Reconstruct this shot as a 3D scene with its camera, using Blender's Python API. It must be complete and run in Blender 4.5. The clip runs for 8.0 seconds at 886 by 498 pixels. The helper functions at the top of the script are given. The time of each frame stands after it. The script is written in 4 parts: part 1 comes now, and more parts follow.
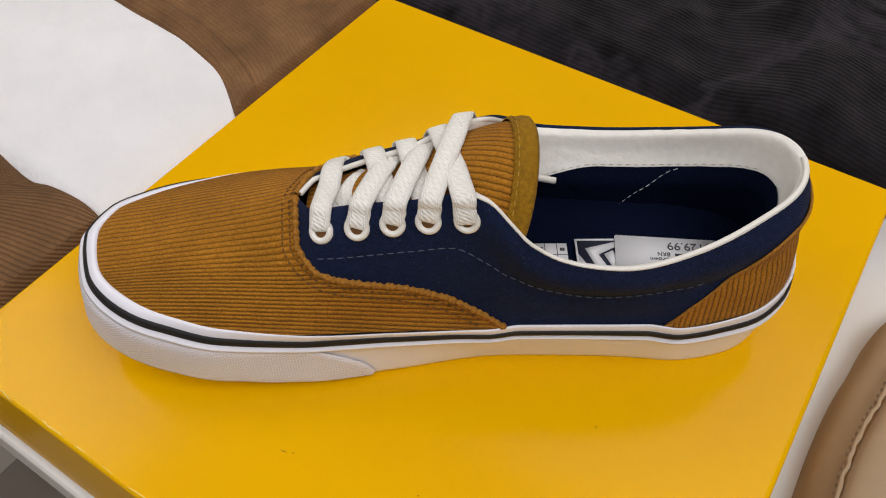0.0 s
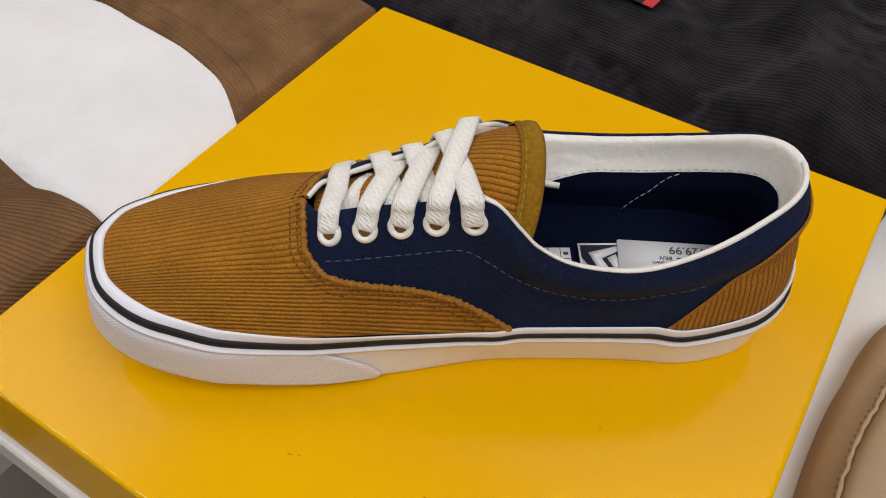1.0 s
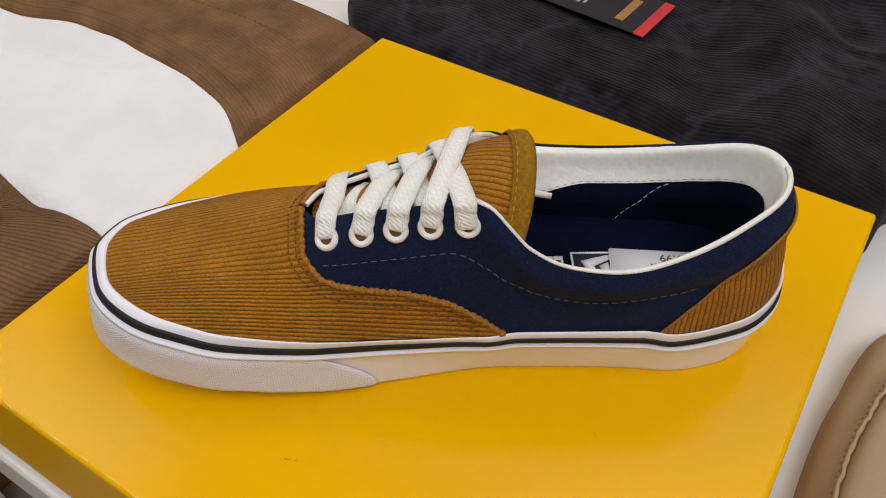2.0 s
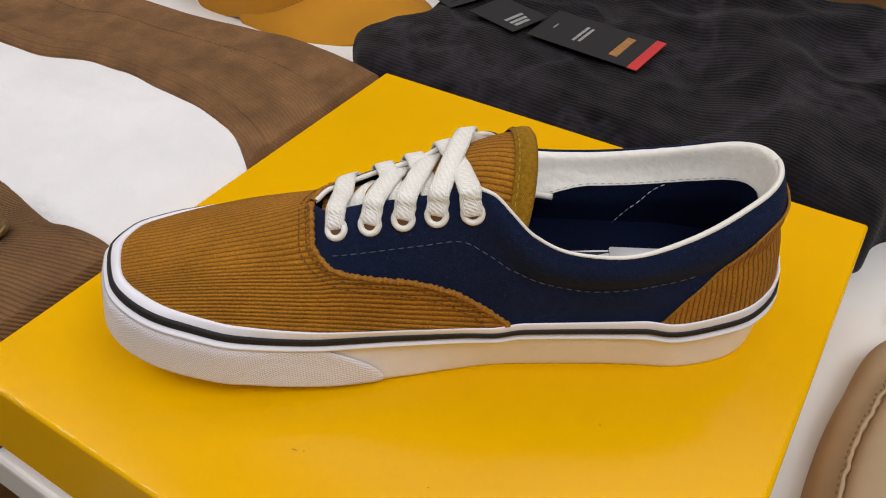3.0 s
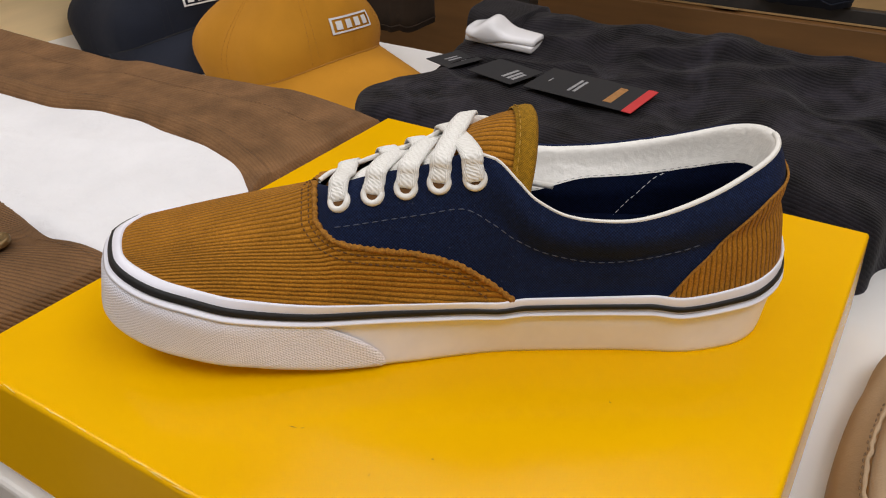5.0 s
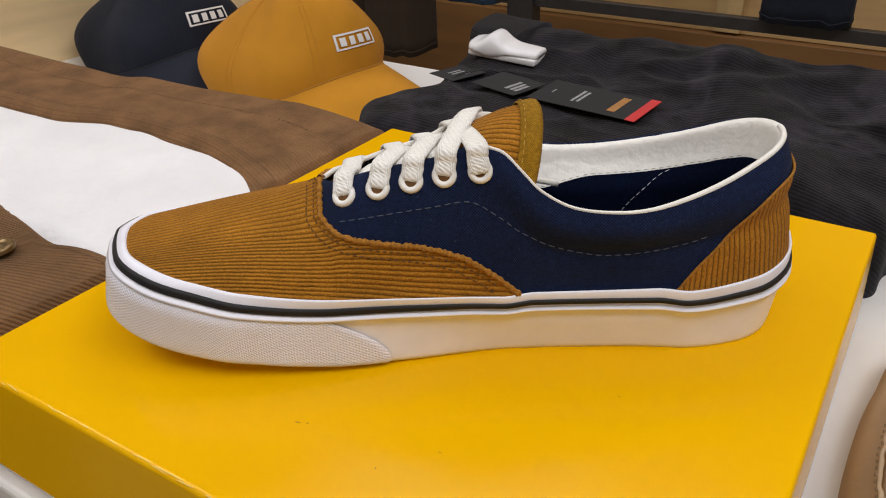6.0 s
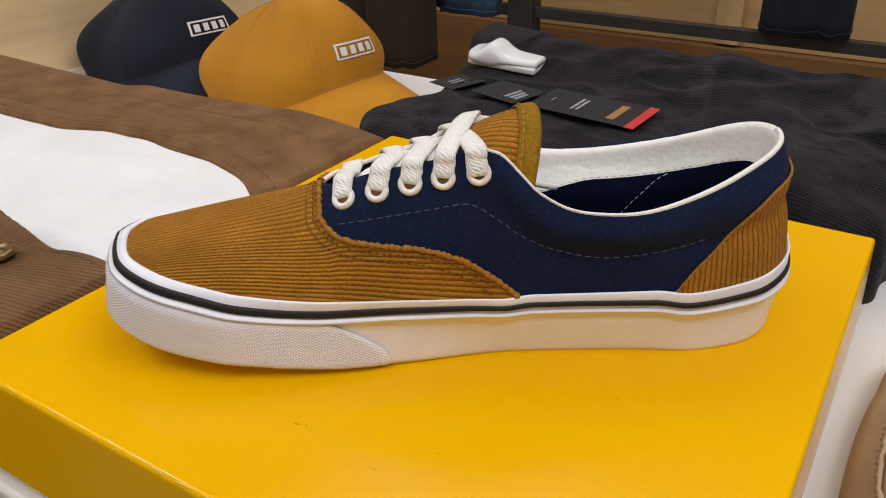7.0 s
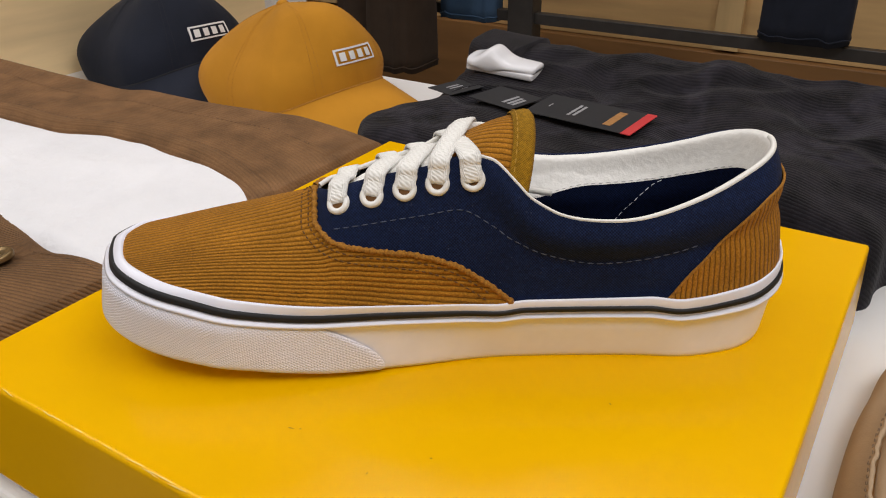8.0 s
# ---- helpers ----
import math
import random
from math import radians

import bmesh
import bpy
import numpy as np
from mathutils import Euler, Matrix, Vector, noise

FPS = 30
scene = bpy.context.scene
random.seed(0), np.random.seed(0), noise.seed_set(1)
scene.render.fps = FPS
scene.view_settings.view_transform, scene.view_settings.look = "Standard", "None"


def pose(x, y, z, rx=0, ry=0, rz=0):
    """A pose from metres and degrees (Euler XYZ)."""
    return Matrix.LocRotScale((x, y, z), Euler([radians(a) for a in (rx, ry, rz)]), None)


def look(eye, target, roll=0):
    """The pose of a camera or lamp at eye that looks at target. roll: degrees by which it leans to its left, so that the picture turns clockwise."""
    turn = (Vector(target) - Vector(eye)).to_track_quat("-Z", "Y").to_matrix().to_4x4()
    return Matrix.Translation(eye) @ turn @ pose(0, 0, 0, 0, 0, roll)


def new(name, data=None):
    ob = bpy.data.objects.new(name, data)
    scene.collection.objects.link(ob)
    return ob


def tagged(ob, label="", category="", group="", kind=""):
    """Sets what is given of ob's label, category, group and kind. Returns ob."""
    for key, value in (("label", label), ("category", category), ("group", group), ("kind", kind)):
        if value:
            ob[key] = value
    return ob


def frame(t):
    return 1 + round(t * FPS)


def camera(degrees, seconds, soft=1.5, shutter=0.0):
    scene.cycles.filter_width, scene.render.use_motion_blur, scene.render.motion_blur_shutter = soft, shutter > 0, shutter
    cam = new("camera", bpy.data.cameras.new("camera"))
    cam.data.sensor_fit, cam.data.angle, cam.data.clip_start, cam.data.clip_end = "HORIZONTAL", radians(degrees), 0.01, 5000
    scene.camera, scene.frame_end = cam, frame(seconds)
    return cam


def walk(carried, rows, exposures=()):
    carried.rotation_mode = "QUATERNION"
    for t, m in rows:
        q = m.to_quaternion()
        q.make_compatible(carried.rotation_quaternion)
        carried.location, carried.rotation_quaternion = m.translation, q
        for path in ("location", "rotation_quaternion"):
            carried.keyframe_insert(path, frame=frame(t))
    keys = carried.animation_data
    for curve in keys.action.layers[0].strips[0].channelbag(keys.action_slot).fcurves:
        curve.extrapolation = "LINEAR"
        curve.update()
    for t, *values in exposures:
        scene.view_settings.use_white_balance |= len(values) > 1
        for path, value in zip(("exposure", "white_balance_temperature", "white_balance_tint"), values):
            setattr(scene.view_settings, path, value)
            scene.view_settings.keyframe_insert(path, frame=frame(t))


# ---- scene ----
cam = camera(57.9, 8.0, 1.1)
PATH = [
    (0, (0.279, -0.354, 0.391), (-0.423, 0.704, -1.154), -0.3),
    (0.5, (0.277, -0.358, 0.391), (-0.413, 0.72, -1.146), 0.6),
    (1, (0.276, -0.363, 0.39), (-0.416, 0.739, -1.129), 0.9),
    (1.5, (0.281, -0.367, 0.388), (-0.433, 0.765, -1.097), 0.7),
    (3, (0.302, -0.403, 0.366), (-0.513, 0.884, -0.93), 0.1),
    (3.5, (0.309, -0.414, 0.351), (-0.538, 0.928, -0.867), 0.1),
    (4, (0.313, -0.421, 0.333), (-0.558, 0.964, -0.818), 0.1),
    (4.5, (0.317, -0.428, 0.323), (-0.577, 0.993, -0.764), -0.1),
    (6, (0.322, -0.439, 0.302), (-0.618, 1.034, -0.67), -0.9),
    (6.5, (0.323, -0.439, 0.3), (-0.625, 1.039, -0.658), -1.1),
    (7, (0.324, -0.441, 0.299), (-0.625, 1.044, -0.646), -0.9),
    (7.5, (0.326, -0.441, 0.299), (-0.626, 1.047, -0.639), -0.9),
    (8, (0.327, -0.441, 0.3), (-0.626, 1.048, -0.634), -0.7),
]
EXPOSURES = [(0, -0.70), (1.5, -0.70), (3, -0.64), (4.5, -0.57), (6, -0.54), (8, -0.51)]
walk(cam, [(t, look(eye, target, roll)) for t, eye, target, roll in PATH], EXPOSURES)
import functools
# ---- world and light ----
world = bpy.data.worlds.new("world")
scene.world = world
world.use_nodes = True
world.node_tree.nodes["Background"].inputs[0].default_value = (1.0, 0.98, 0.97, 1)
world.node_tree.nodes["Background"].inputs[1].default_value = 0.15


def ceiling_lamp(x, y, sx, sy, power, z=1.88, tint=(1.0, 0.98, 1.0)):
    data = bpy.data.lights.new("ceiling_lamp", "AREA")
    data.shape, data.size, data.size_y, data.energy, data.color = "RECTANGLE", sx, sy, power, tint
    ob = new("ceiling_lamp", data)
    ob.matrix_world = pose(x, y, z)
    return tagged(ob, "unseen rectangular ceiling lamp with white light", "lamp", kind="structure")


# All lamps stand out of view, placed to suit the light on the shoe.
ceiling_lamp(-0.10, 1.0, 1.9, 0.9, 18)
ceiling_lamp(-1.45, -0.55, 0.9, 1.6, 28)
ceiling_lamp(0.35, -1.35, 1.6, 0.9, 22)
# Added on the east side to brighten the oak panel and the heel.
ceiling_lamp(1.35, -0.30, 0.9, 1.5, 34)

# ---- helpers for shapes ----


def prof(*pairs, flat=""):
    """A smooth curve through (position, value) pairs, without overshoot. flat: ends that are level, a (first) and b (last)."""
    xs = np.array([p[0] for p in pairs], float)
    ys = np.array([p[1] for p in pairs], float)
    d = np.diff(ys) / np.diff(xs)
    m = np.zeros(len(xs))
    m[0], m[-1] = 0 if 'a' in flat else d[0], 0 if 'b' in flat else d[-1]
    for i in range(1, len(xs) - 1):
        if d[i - 1] * d[i] > 0:
            w1, w2 = 2 * (xs[i + 1] - xs[i]) + xs[i] - xs[i - 1], xs[i + 1] - xs[i] + 2 * (xs[i] - xs[i - 1])
            m[i] = (w1 + w2) / (w1 / d[i - 1] + w2 / d[i])

    xs, ys, m = xs.tolist(), ys.tolist(), m.tolist()

    def value(x):
        x = min(max(x, xs[0]), xs[-1])
        i = min(sum(1 for q in xs if q <= x) - 1, len(xs) - 2)
        w = xs[i + 1] - xs[i]
        t = (x - xs[i]) / w
        return ((2 * t**3 - 3 * t**2 + 1) * ys[i] + (t**3 - 2 * t**2 + t) * w * m[i] + (3 * t**2 - 2 * t**3) * ys[i + 1] + (t**3 - t**2) * w * m[i + 1])

    return value


def mix(a, b, t):
    return a + (b - a) * t


def step(a, b, x):
    t = min(max((x - a) / (b - a), 0), 1)
    return t * t * (3 - 2 * t)


def bump(x, c, w):
    return math.exp(-(((x - c) / w) ** 2))


def link(name, bm, material, smooth=True):
    mesh = bpy.data.meshes.new(name)
    bm.to_mesh(mesh)
    bm.free()
    for p in mesh.polygons:
        p.use_smooth = smooth
    mesh.materials.append(material)
    return new(name, mesh)


def part(name, bm, material, parent, label="", smooth=True):
    """One mesh under a thing or under a part."""
    ob = link(name, bm, material, smooth)
    ob.parent = parent
    return tagged(ob, label)


def thing(name, m, label, category, group="", kind=""):
    ob = new(name)
    ob.empty_display_size = 0.02
    ob.matrix_world = m
    return tagged(ob, label, category, group, kind)


def surface(bm, us, vs, f, wrap_u=False, flip=False, metres=None):
    """A grid of f(u, v) with texture coordinates in metres along both ways (or from metres(u, v))."""
    uv = bm.loops.layers.uv.verify()
    pts = [[Vector(f(u, v)) for v in vs] for u in us]
    vv = [[bm.verts.new(p) for p in row] for row in pts]
    nu, nv = len(us), len(vs)
    la = [0.0] * nu
    mid = nv // 2
    for i in range(1, nu):
        la[i] = la[i - 1] + (pts[i][mid] - pts[i - 1][mid]).length
    lb = [[0.0] * nv for _ in us]
    for i in range(nu):
        for j in range(1, nv):
            lb[i][j] = lb[i][j - 1] + (pts[i][j] - pts[i][j - 1]).length
    for i in range(nu if wrap_u else nu - 1):
        k = (i + 1) % nu
        for j in range(nv - 1):
            ids = [(i, j), (k, j), (k, j + 1), (i, j + 1)]
            if flip:
                ids.reverse()
            vs4 = [vv[a][b] for a, b in ids]
            if len({tuple(round(c, 7) for c in v.co) for v in vs4}) < 3:
                continue
            face = bm.faces.new(vs4)
            for loop, (a, b) in zip(face.loops, ids):
                loop[uv].uv = metres(us[a], vs[b]) if metres else (la[a], lb[a][b])
    return vv


def line(a, b, n):
    return [mix(a, b, i / (n - 1)) for i in range(n)]


def box(bm, x0, x1, y0, y1, z0, z1, bevel=0.0, seg=3):
    r = bmesh.ops.create_cube(bm, size=1, matrix=Matrix.LocRotScale(((x0 + x1) / 2, (y0 + y1) / 2, (z0 + z1) / 2), None, (x1 - x0, y1 - y0, z1 - z0)))
    if bevel:
        edges = list({e for v in r["verts"] for e in v.link_edges})
        bmesh.ops.bevel(bm, geom=edges, offset=bevel, segments=seg, profile=0.5, affect="EDGES")
    return bm


def tube(bm, path, radius, sides=8, closed=False, flat=1.0, normals=None, caps=True):
    """A tube along path; flat < 1 makes it a ribbon lying across its normals."""
    n = len(path)
    path = [Vector(p) for p in path]
    rings = []
    for i, p in enumerate(path):
        a, b = (path[(i - 1) % n], path[(i + 1) % n]) if closed else (path[max(i - 1, 0)], path[min(i + 1, n - 1)])
        t = (b - a).normalized()
        up = Vector(normals[i]) if normals else (Vector((0, 0, 1)) if abs(t.z) < 0.95 else Vector((1, 0, 0)))
        side = t.cross(up).normalized()
        up = side.cross(t).normalized()
        r = radius(i / max(n - 1, 1)) if callable(radius) else radius
        ring = []
        for k in range(sides):
            w = 2 * math.pi * k / sides
            c, s = math.cos(w), math.sin(w)
            if flat < 1:
                c = math.copysign(abs(c) ** 0.45, c)
                s = math.copysign(abs(s) ** 0.7, s)
            ring.append(bm.verts.new(p + side * (r * c) + up * (r * flat * s)))
        rings.append(ring)
    uv = bm.loops.layers.uv.verify()
    dist = [0.0]
    for i in range(1, n):
        dist.append(dist[-1] + (path[i] - path[i - 1]).length)
    for i in range(n if closed else n - 1):
        j = (i + 1) % n
        for k in range(sides):
            q = (k + 1) % sides
            f = bm.faces.new((rings[i][k], rings[j][k], rings[j][q], rings[i][q]))
            ends = (dist[i], dist[i + 1] if i + 1 < n else dist[i] + (path[0] - path[-1]).length)
            for loop, (d, w) in zip(f.loops, ((ends[0], k), (ends[1], k), (ends[1], k + 1), (ends[0], k + 1))):
                loop[uv].uv = (d, w * 0.0022)
    if caps and not closed:
        bm.faces.new(list(reversed(rings[0])))
        bm.faces.new(rings[-1])
    return rings


def spline(points, n):
    """n points of a smooth curve through the given ones."""
    pts = [Vector(p) for p in points]
    ext = [2 * pts[0] - pts[1]] + pts + [2 * pts[-1] - pts[-2]]
    out = []
    m = len(pts) - 1
    for i in range(n):
        u = i / (n - 1) * m
        k = min(int(u), m - 1)
        t = u - k
        a, b, c, d = ext[k : k + 4]
        out.append(0.5 * (2 * b + (c - a) * t + (2 * a - 5 * b + 4 * c - d) * t * t + (3 * b - a - 3 * c + d) * t**3))
    return out


# ---- materials ----


class Mat:
    """A node material with a Principled surface."""

    def __init__(self, name, rough=0.6, metal=0.0, coat=0.0, sheen=0.0, spec=0.5):
        self.m = bpy.data.materials.new(name)
        self.m.use_nodes = True
        self.t = self.m.node_tree
        self.p = self.t.nodes["Principled BSDF"]
        for key, v in (("Roughness", rough), ("Metallic", metal), ("Coat Weight", coat), ("Sheen Weight", sheen), ("Specular IOR Level", spec)):
            self.p.inputs[key].default_value = v
        self.coord = self.t.nodes.new("ShaderNodeTexCoord")

    def node(self, kind, **values):
        n = self.t.nodes.new("ShaderNode" + kind)
        for k, v in values.items():
            if k == "operation":
                n.operation = v
            else:
                key = int(k[1:]) if k[0] == "i" and k[1:].isdigit() else k
                if isinstance(v, bpy.types.NodeSocket):
                    self.t.links.new(v, n.inputs[key])
                else:
                    n.inputs[key].default_value = v
        return n

    def math(self, op, a, b=0.0):
        return self.node("Math", operation=op, i0=a, i1=b).outputs[0]

    def noise(self, scale, detail=4.0, vector=None, rough=0.55):
        return self.node("TexNoise", Scale=scale, Detail=detail, Roughness=rough, Vector=vector or self.coord.outputs["Object"]).outputs["Fac"]

    def ramp(self, fac, lo, hi, a=0.3, b=0.7):
        r = self.t.nodes.new("ShaderNodeValToRGB")
        self.t.links.new(fac, r.inputs[0])
        r.color_ramp.elements[0].position, r.color_ramp.elements[1].position = a, b
        r.color_ramp.elements[0].color, r.color_ramp.elements[1].color = (*lo, 1), (*hi, 1)
        return r.outputs[0]

    def blend(self, fac, a, b, how="MIX"):
        n = self.t.nodes.new("ShaderNodeMix")
        n.data_type, n.blend_type = "RGBA", how
        for key, v in ((0, fac), (6, a), (7, b)):
            if isinstance(v, bpy.types.NodeSocket):
                self.t.links.new(v, n.inputs[key])
            else:
                n.inputs[key].default_value = v if key == 0 else (*v, 1)
        return n.outputs[2]

    def colour(self, c):
        if isinstance(c, bpy.types.NodeSocket):
            self.t.links.new(c, self.p.inputs["Base Color"])
        else:
            self.p.inputs["Base Color"].default_value = (*c, 1)
        return self

    def relief(self, height, strength=0.3, distance=0.001):
        b = self.node("Bump", Strength=strength, Distance=distance, Height=height)
        last = self.p.inputs["Normal"].links
        if last:
            self.t.links.new(last[0].from_socket, b.inputs["Normal"])
        self.t.links.new(b.outputs[0], self.p.inputs["Normal"])
        return self

    def uv(self):
        s = self.t.nodes.new("ShaderNodeSeparateXYZ")
        self.t.links.new(self.coord.outputs["UV"], s.inputs[0])
        return s.outputs[0], s.outputs[1]


def plain(name, c, rough=0.5, var=0.12, scale=60.0, relief=0.1, metal=0.0, coat=0.0):
    m = Mat(name, rough, metal, coat)
    n = m.noise(scale, 5)
    m.colour(m.ramp(n, tuple(v * (1 - var) for v in c), tuple(min(v * (1 + var), 1) for v in c)))
    if relief:
        m.relief(n, relief, 0.0006)
    return m.m


def corduroy(name, c, pitch, across=1, groove_shade=0.58, deep=0.0007, wobble=0.14, soft=0.6, nap=0.55, sheen=0.03, rub=(0.62, 1.25), patch=0.25, tuft=0.6, dust=0.0):
    """Ribbed pile: ridges of the given pitch in metres across one of the texture's axes, with tufts along each ridge."""
    m = Mat(name, 0.95, 0, 0, sheen, 0.12)
    axis = m.uv()[across]
    bend = m.noise(45.0, 2)
    wave = m.math("ADD", m.math("MULTIPLY", axis, 2 * math.pi / pitch), m.math("ADD", m.math("MULTIPLY", bend, wobble * 10), m.math("MULTIPLY", m.noise(520.0, 3), 2.0)))
    rib = m.math("POWER", m.math("ADD", m.math("MULTIPLY", m.math("SINE", wave), 0.5), 0.5), soft)
    pile, fuzz = m.noise(1150.0, 3), m.noise(3200.0, 2)
    worn = m.noise(38.0, 4)
    # Shade between the ribs is put into the colour as well as the bump.
    dark, light = tuple(v * groove_shade for v in c), c
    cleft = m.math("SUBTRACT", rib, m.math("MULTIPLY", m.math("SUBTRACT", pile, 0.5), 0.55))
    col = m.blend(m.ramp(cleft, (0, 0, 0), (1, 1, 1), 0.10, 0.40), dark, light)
    col = m.blend(nap, col, m.ramp(worn, (rub[0],) * 3, (rub[1], rub[1] * 0.98, rub[1] * 0.95), 0.5 - patch, 0.5 + patch), "MULTIPLY")
    col = m.blend(tuft, col, m.ramp(pile, (0.50, 0.48, 0.45), (1.5, 1.5, 1.5), 0.28, 0.72), "MULTIPLY")
    col = m.blend(0.45, col, m.ramp(fuzz, (0.6, 0.6, 0.6), (1.4, 1.4, 1.4), 0.3, 0.7), "MULTIPLY")
    if dust:  # pale rubbed lines along old creases
        line_fac = m.math("ABSOLUTE", m.math("SUBTRACT", m.noise(7.0, 5, rough=0.6), 0.5))
        col = m.blend(m.ramp(line_fac, (dust,) * 3, (0, 0, 0), 0.0, 0.035), col, tuple(min(v * 4.5, 1) for v in c))
    m.colour(col)
    m.relief(rib, 0.9, deep)
    m.relief(pile, 0.6, 0.0005)
    m.relief(m.noise(120.0, 4), 0.25, 0.0012)
    return m.m


def canvas(name, c, pitch=0.00125, depth=0.0003, fleck_mix=0.2, spec=0.18, sheen=0.02, contrast=0.85):
    """Plain weave with a faint fleck."""
    m = Mat(name, 0.9, 0, 0, sheen, spec)
    u, v = m.uv()
    a = m.math("SINE", m.math("MULTIPLY", u, 2 * math.pi / pitch))
    b = m.math("SINE", m.math("MULTIPLY", v, 2 * math.pi / pitch))
    thread = m.noise(900.0, 3)
    weave = m.math("ADD", m.math("ADD", m.math("MULTIPLY", m.math("MULTIPLY", a, b), 0.35), 0.5), m.math("MULTIPLY", m.math("SUBTRACT", thread, 0.5), 0.9))
    fleck = m.noise(1300.0, 2)
    wide = m.noise(30.0, 3)
    col = m.ramp(wide, tuple(k * 0.85 for k in c), tuple(k * 1.12 for k in c))
    col = m.blend(contrast, col, m.ramp(weave, (0.18, 0.18, 0.18), (2.1, 2.1, 2.1), 0.15, 0.85), "MULTIPLY")
    col = m.blend(0.35, col, m.ramp(m.noise(520.0, 3), (0.55, 0.55, 0.55), (1.5, 1.5, 1.5)), "MULTIPLY")
    col = m.blend(m.ramp(fleck, (0, 0, 0), (fleck_mix,) * 3, 0.66, 0.78), col, (0.22, 0.26, 0.36))
    m.colour(col)
    m.relief(weave, 0.5, depth)
    return m.m


RUST = (0.405, 0.172, 0.017)
NAVY = (0.0048, 0.0106, 0.037)
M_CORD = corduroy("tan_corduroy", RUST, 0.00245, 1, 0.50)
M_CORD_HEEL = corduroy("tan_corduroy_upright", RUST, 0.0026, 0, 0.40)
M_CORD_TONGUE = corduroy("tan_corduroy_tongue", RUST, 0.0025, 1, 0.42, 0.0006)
M_PILE = plain("tan_pile", tuple(0.85 * v for v in RUST), 0.95, 0.35, 1100.0, 0.8)
M_NAVY = canvas("navy_canvas", NAVY)
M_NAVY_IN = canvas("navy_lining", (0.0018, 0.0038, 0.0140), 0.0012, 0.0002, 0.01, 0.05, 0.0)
M_WHITE_RUBBER = plain("white_rubber", (0.85, 0.855, 0.94), 0.34, 0.03, 90.0, 0.05)
M_BLACK_RUBBER = plain("black_rubber", (0.005, 0.005, 0.006), 0.65, 0.2, 200.0, 0.05)
M_LEATHER = plain("white_leather", (0.84, 0.825, 0.775), 0.36, 0.04, 300.0, 0.75)
M_PIPING = plain("white_piping", (0.82, 0.80, 0.74), 0.55, 0.04, 300.0, 0.1)
M_EYELET = plain("eyelet_enamel", (0.86, 0.85, 0.80), 0.25, 0.03, 200.0, 0.0)
M_BRAID = canvas("tan_webbing", (0.27, 0.140, 0.008), 0.0010, 0.0004, 0.0, contrast=0.5)
M_STITCH_NAVY = plain("grey_thread", (0.075, 0.092, 0.14), 0.7, 0.2, 900.0, 0.0)
M_STITCH_GREY = plain("pale_grey_thread", (0.42, 0.41, 0.39), 0.8, 0.2, 900.0, 0.0)
M_STITCH_TAN = plain("dark_tan_thread", (0.13, 0.054, 0.008), 0.8, 0.2, 900.0, 0.0)
M_STITCH_YELLOW = plain("yellow_thread", (0.45, 0.25, 0.03), 0.8, 0.2, 900.0, 0.0)
M_PAPER = plain("white_label_paper", (0.72, 0.72, 0.74), 0.5, 0.02, 100.0, 0.0)
M_GREY_PRINT = plain("grey_print", (0.30, 0.30, 0.31), 0.6, 0.25, 400.0, 0.0)
M_INK = plain("dark_grey_ink", (0.05, 0.05, 0.06), 0.6, 0.1, 100.0, 0.0)
M_NAVY_INK = plain("navy_ink", (0.010, 0.014, 0.035), 0.6, 0.1, 100.0, 0.0)
M_STITCH_WHITE = plain("white_thread", (0.50, 0.52, 0.56), 0.8, 0.2, 900.0, 0.0)


def lace_material():
    m = Mat("white_cotton_lace", 0.85, 0, 0, 0.1, 0.25)
    u, v = m.uv()
    # herringbone braid: slanted strands that meet along the middle
    fold = m.math("ABSOLUTE", m.math("SUBTRACT", m.math("FRACT", m.math("MULTIPLY", v, 1 / 0.0062)), 0.5))
    strand = m.math("SINE", m.math("MULTIPLY", m.math("ADD", u, m.math("MULTIPLY", fold, 0.0062)), 2 * math.pi / 0.0014))
    cross = m.math("SINE", m.math("MULTIPLY", m.math("SUBTRACT", v, m.math("MULTIPLY", u, 0.35)), 2 * math.pi / 0.0013))
    w = m.math("ADD", m.math("MULTIPLY", m.math("ADD", strand, cross), 0.22), m.math("MULTIPLY", m.noise(1100.0, 3), 1.0))
    m.colour(m.blend(0.6, m.ramp(w, (0.82, 0.805, 0.75), (0.92, 0.91, 0.865), 0.1, 0.6), m.ramp(m.noise(300.0), (0.9, 0.89, 0.87), (1, 1, 1)), "MULTIPLY"))
    m.relief(w, 0.75, 0.0005)
    return m.m


def bumper_material():
    m = Mat("textured_white_rubber", 0.45)
    u, v = m.uv()
    p, q = m.math("MULTIPLY", u, math.pi / 0.0022), m.math("MULTIPLY", v, math.pi / 0.0014)
    a = m.math("ABSOLUTE", m.math("SINE", m.math("ADD", p, q)))
    b = m.math("ABSOLUTE", m.math("SINE", m.math("SUBTRACT", p, q)))
    w = m.math("POWER", m.math("MINIMUM", a, b), 0.5)
    m.colour(m.ramp(w, (0.74, 0.74, 0.82), (0.87, 0.875, 0.96), 0.15, 0.5))
    m.relief(w, 0.8, 0.0004)
    return m.m


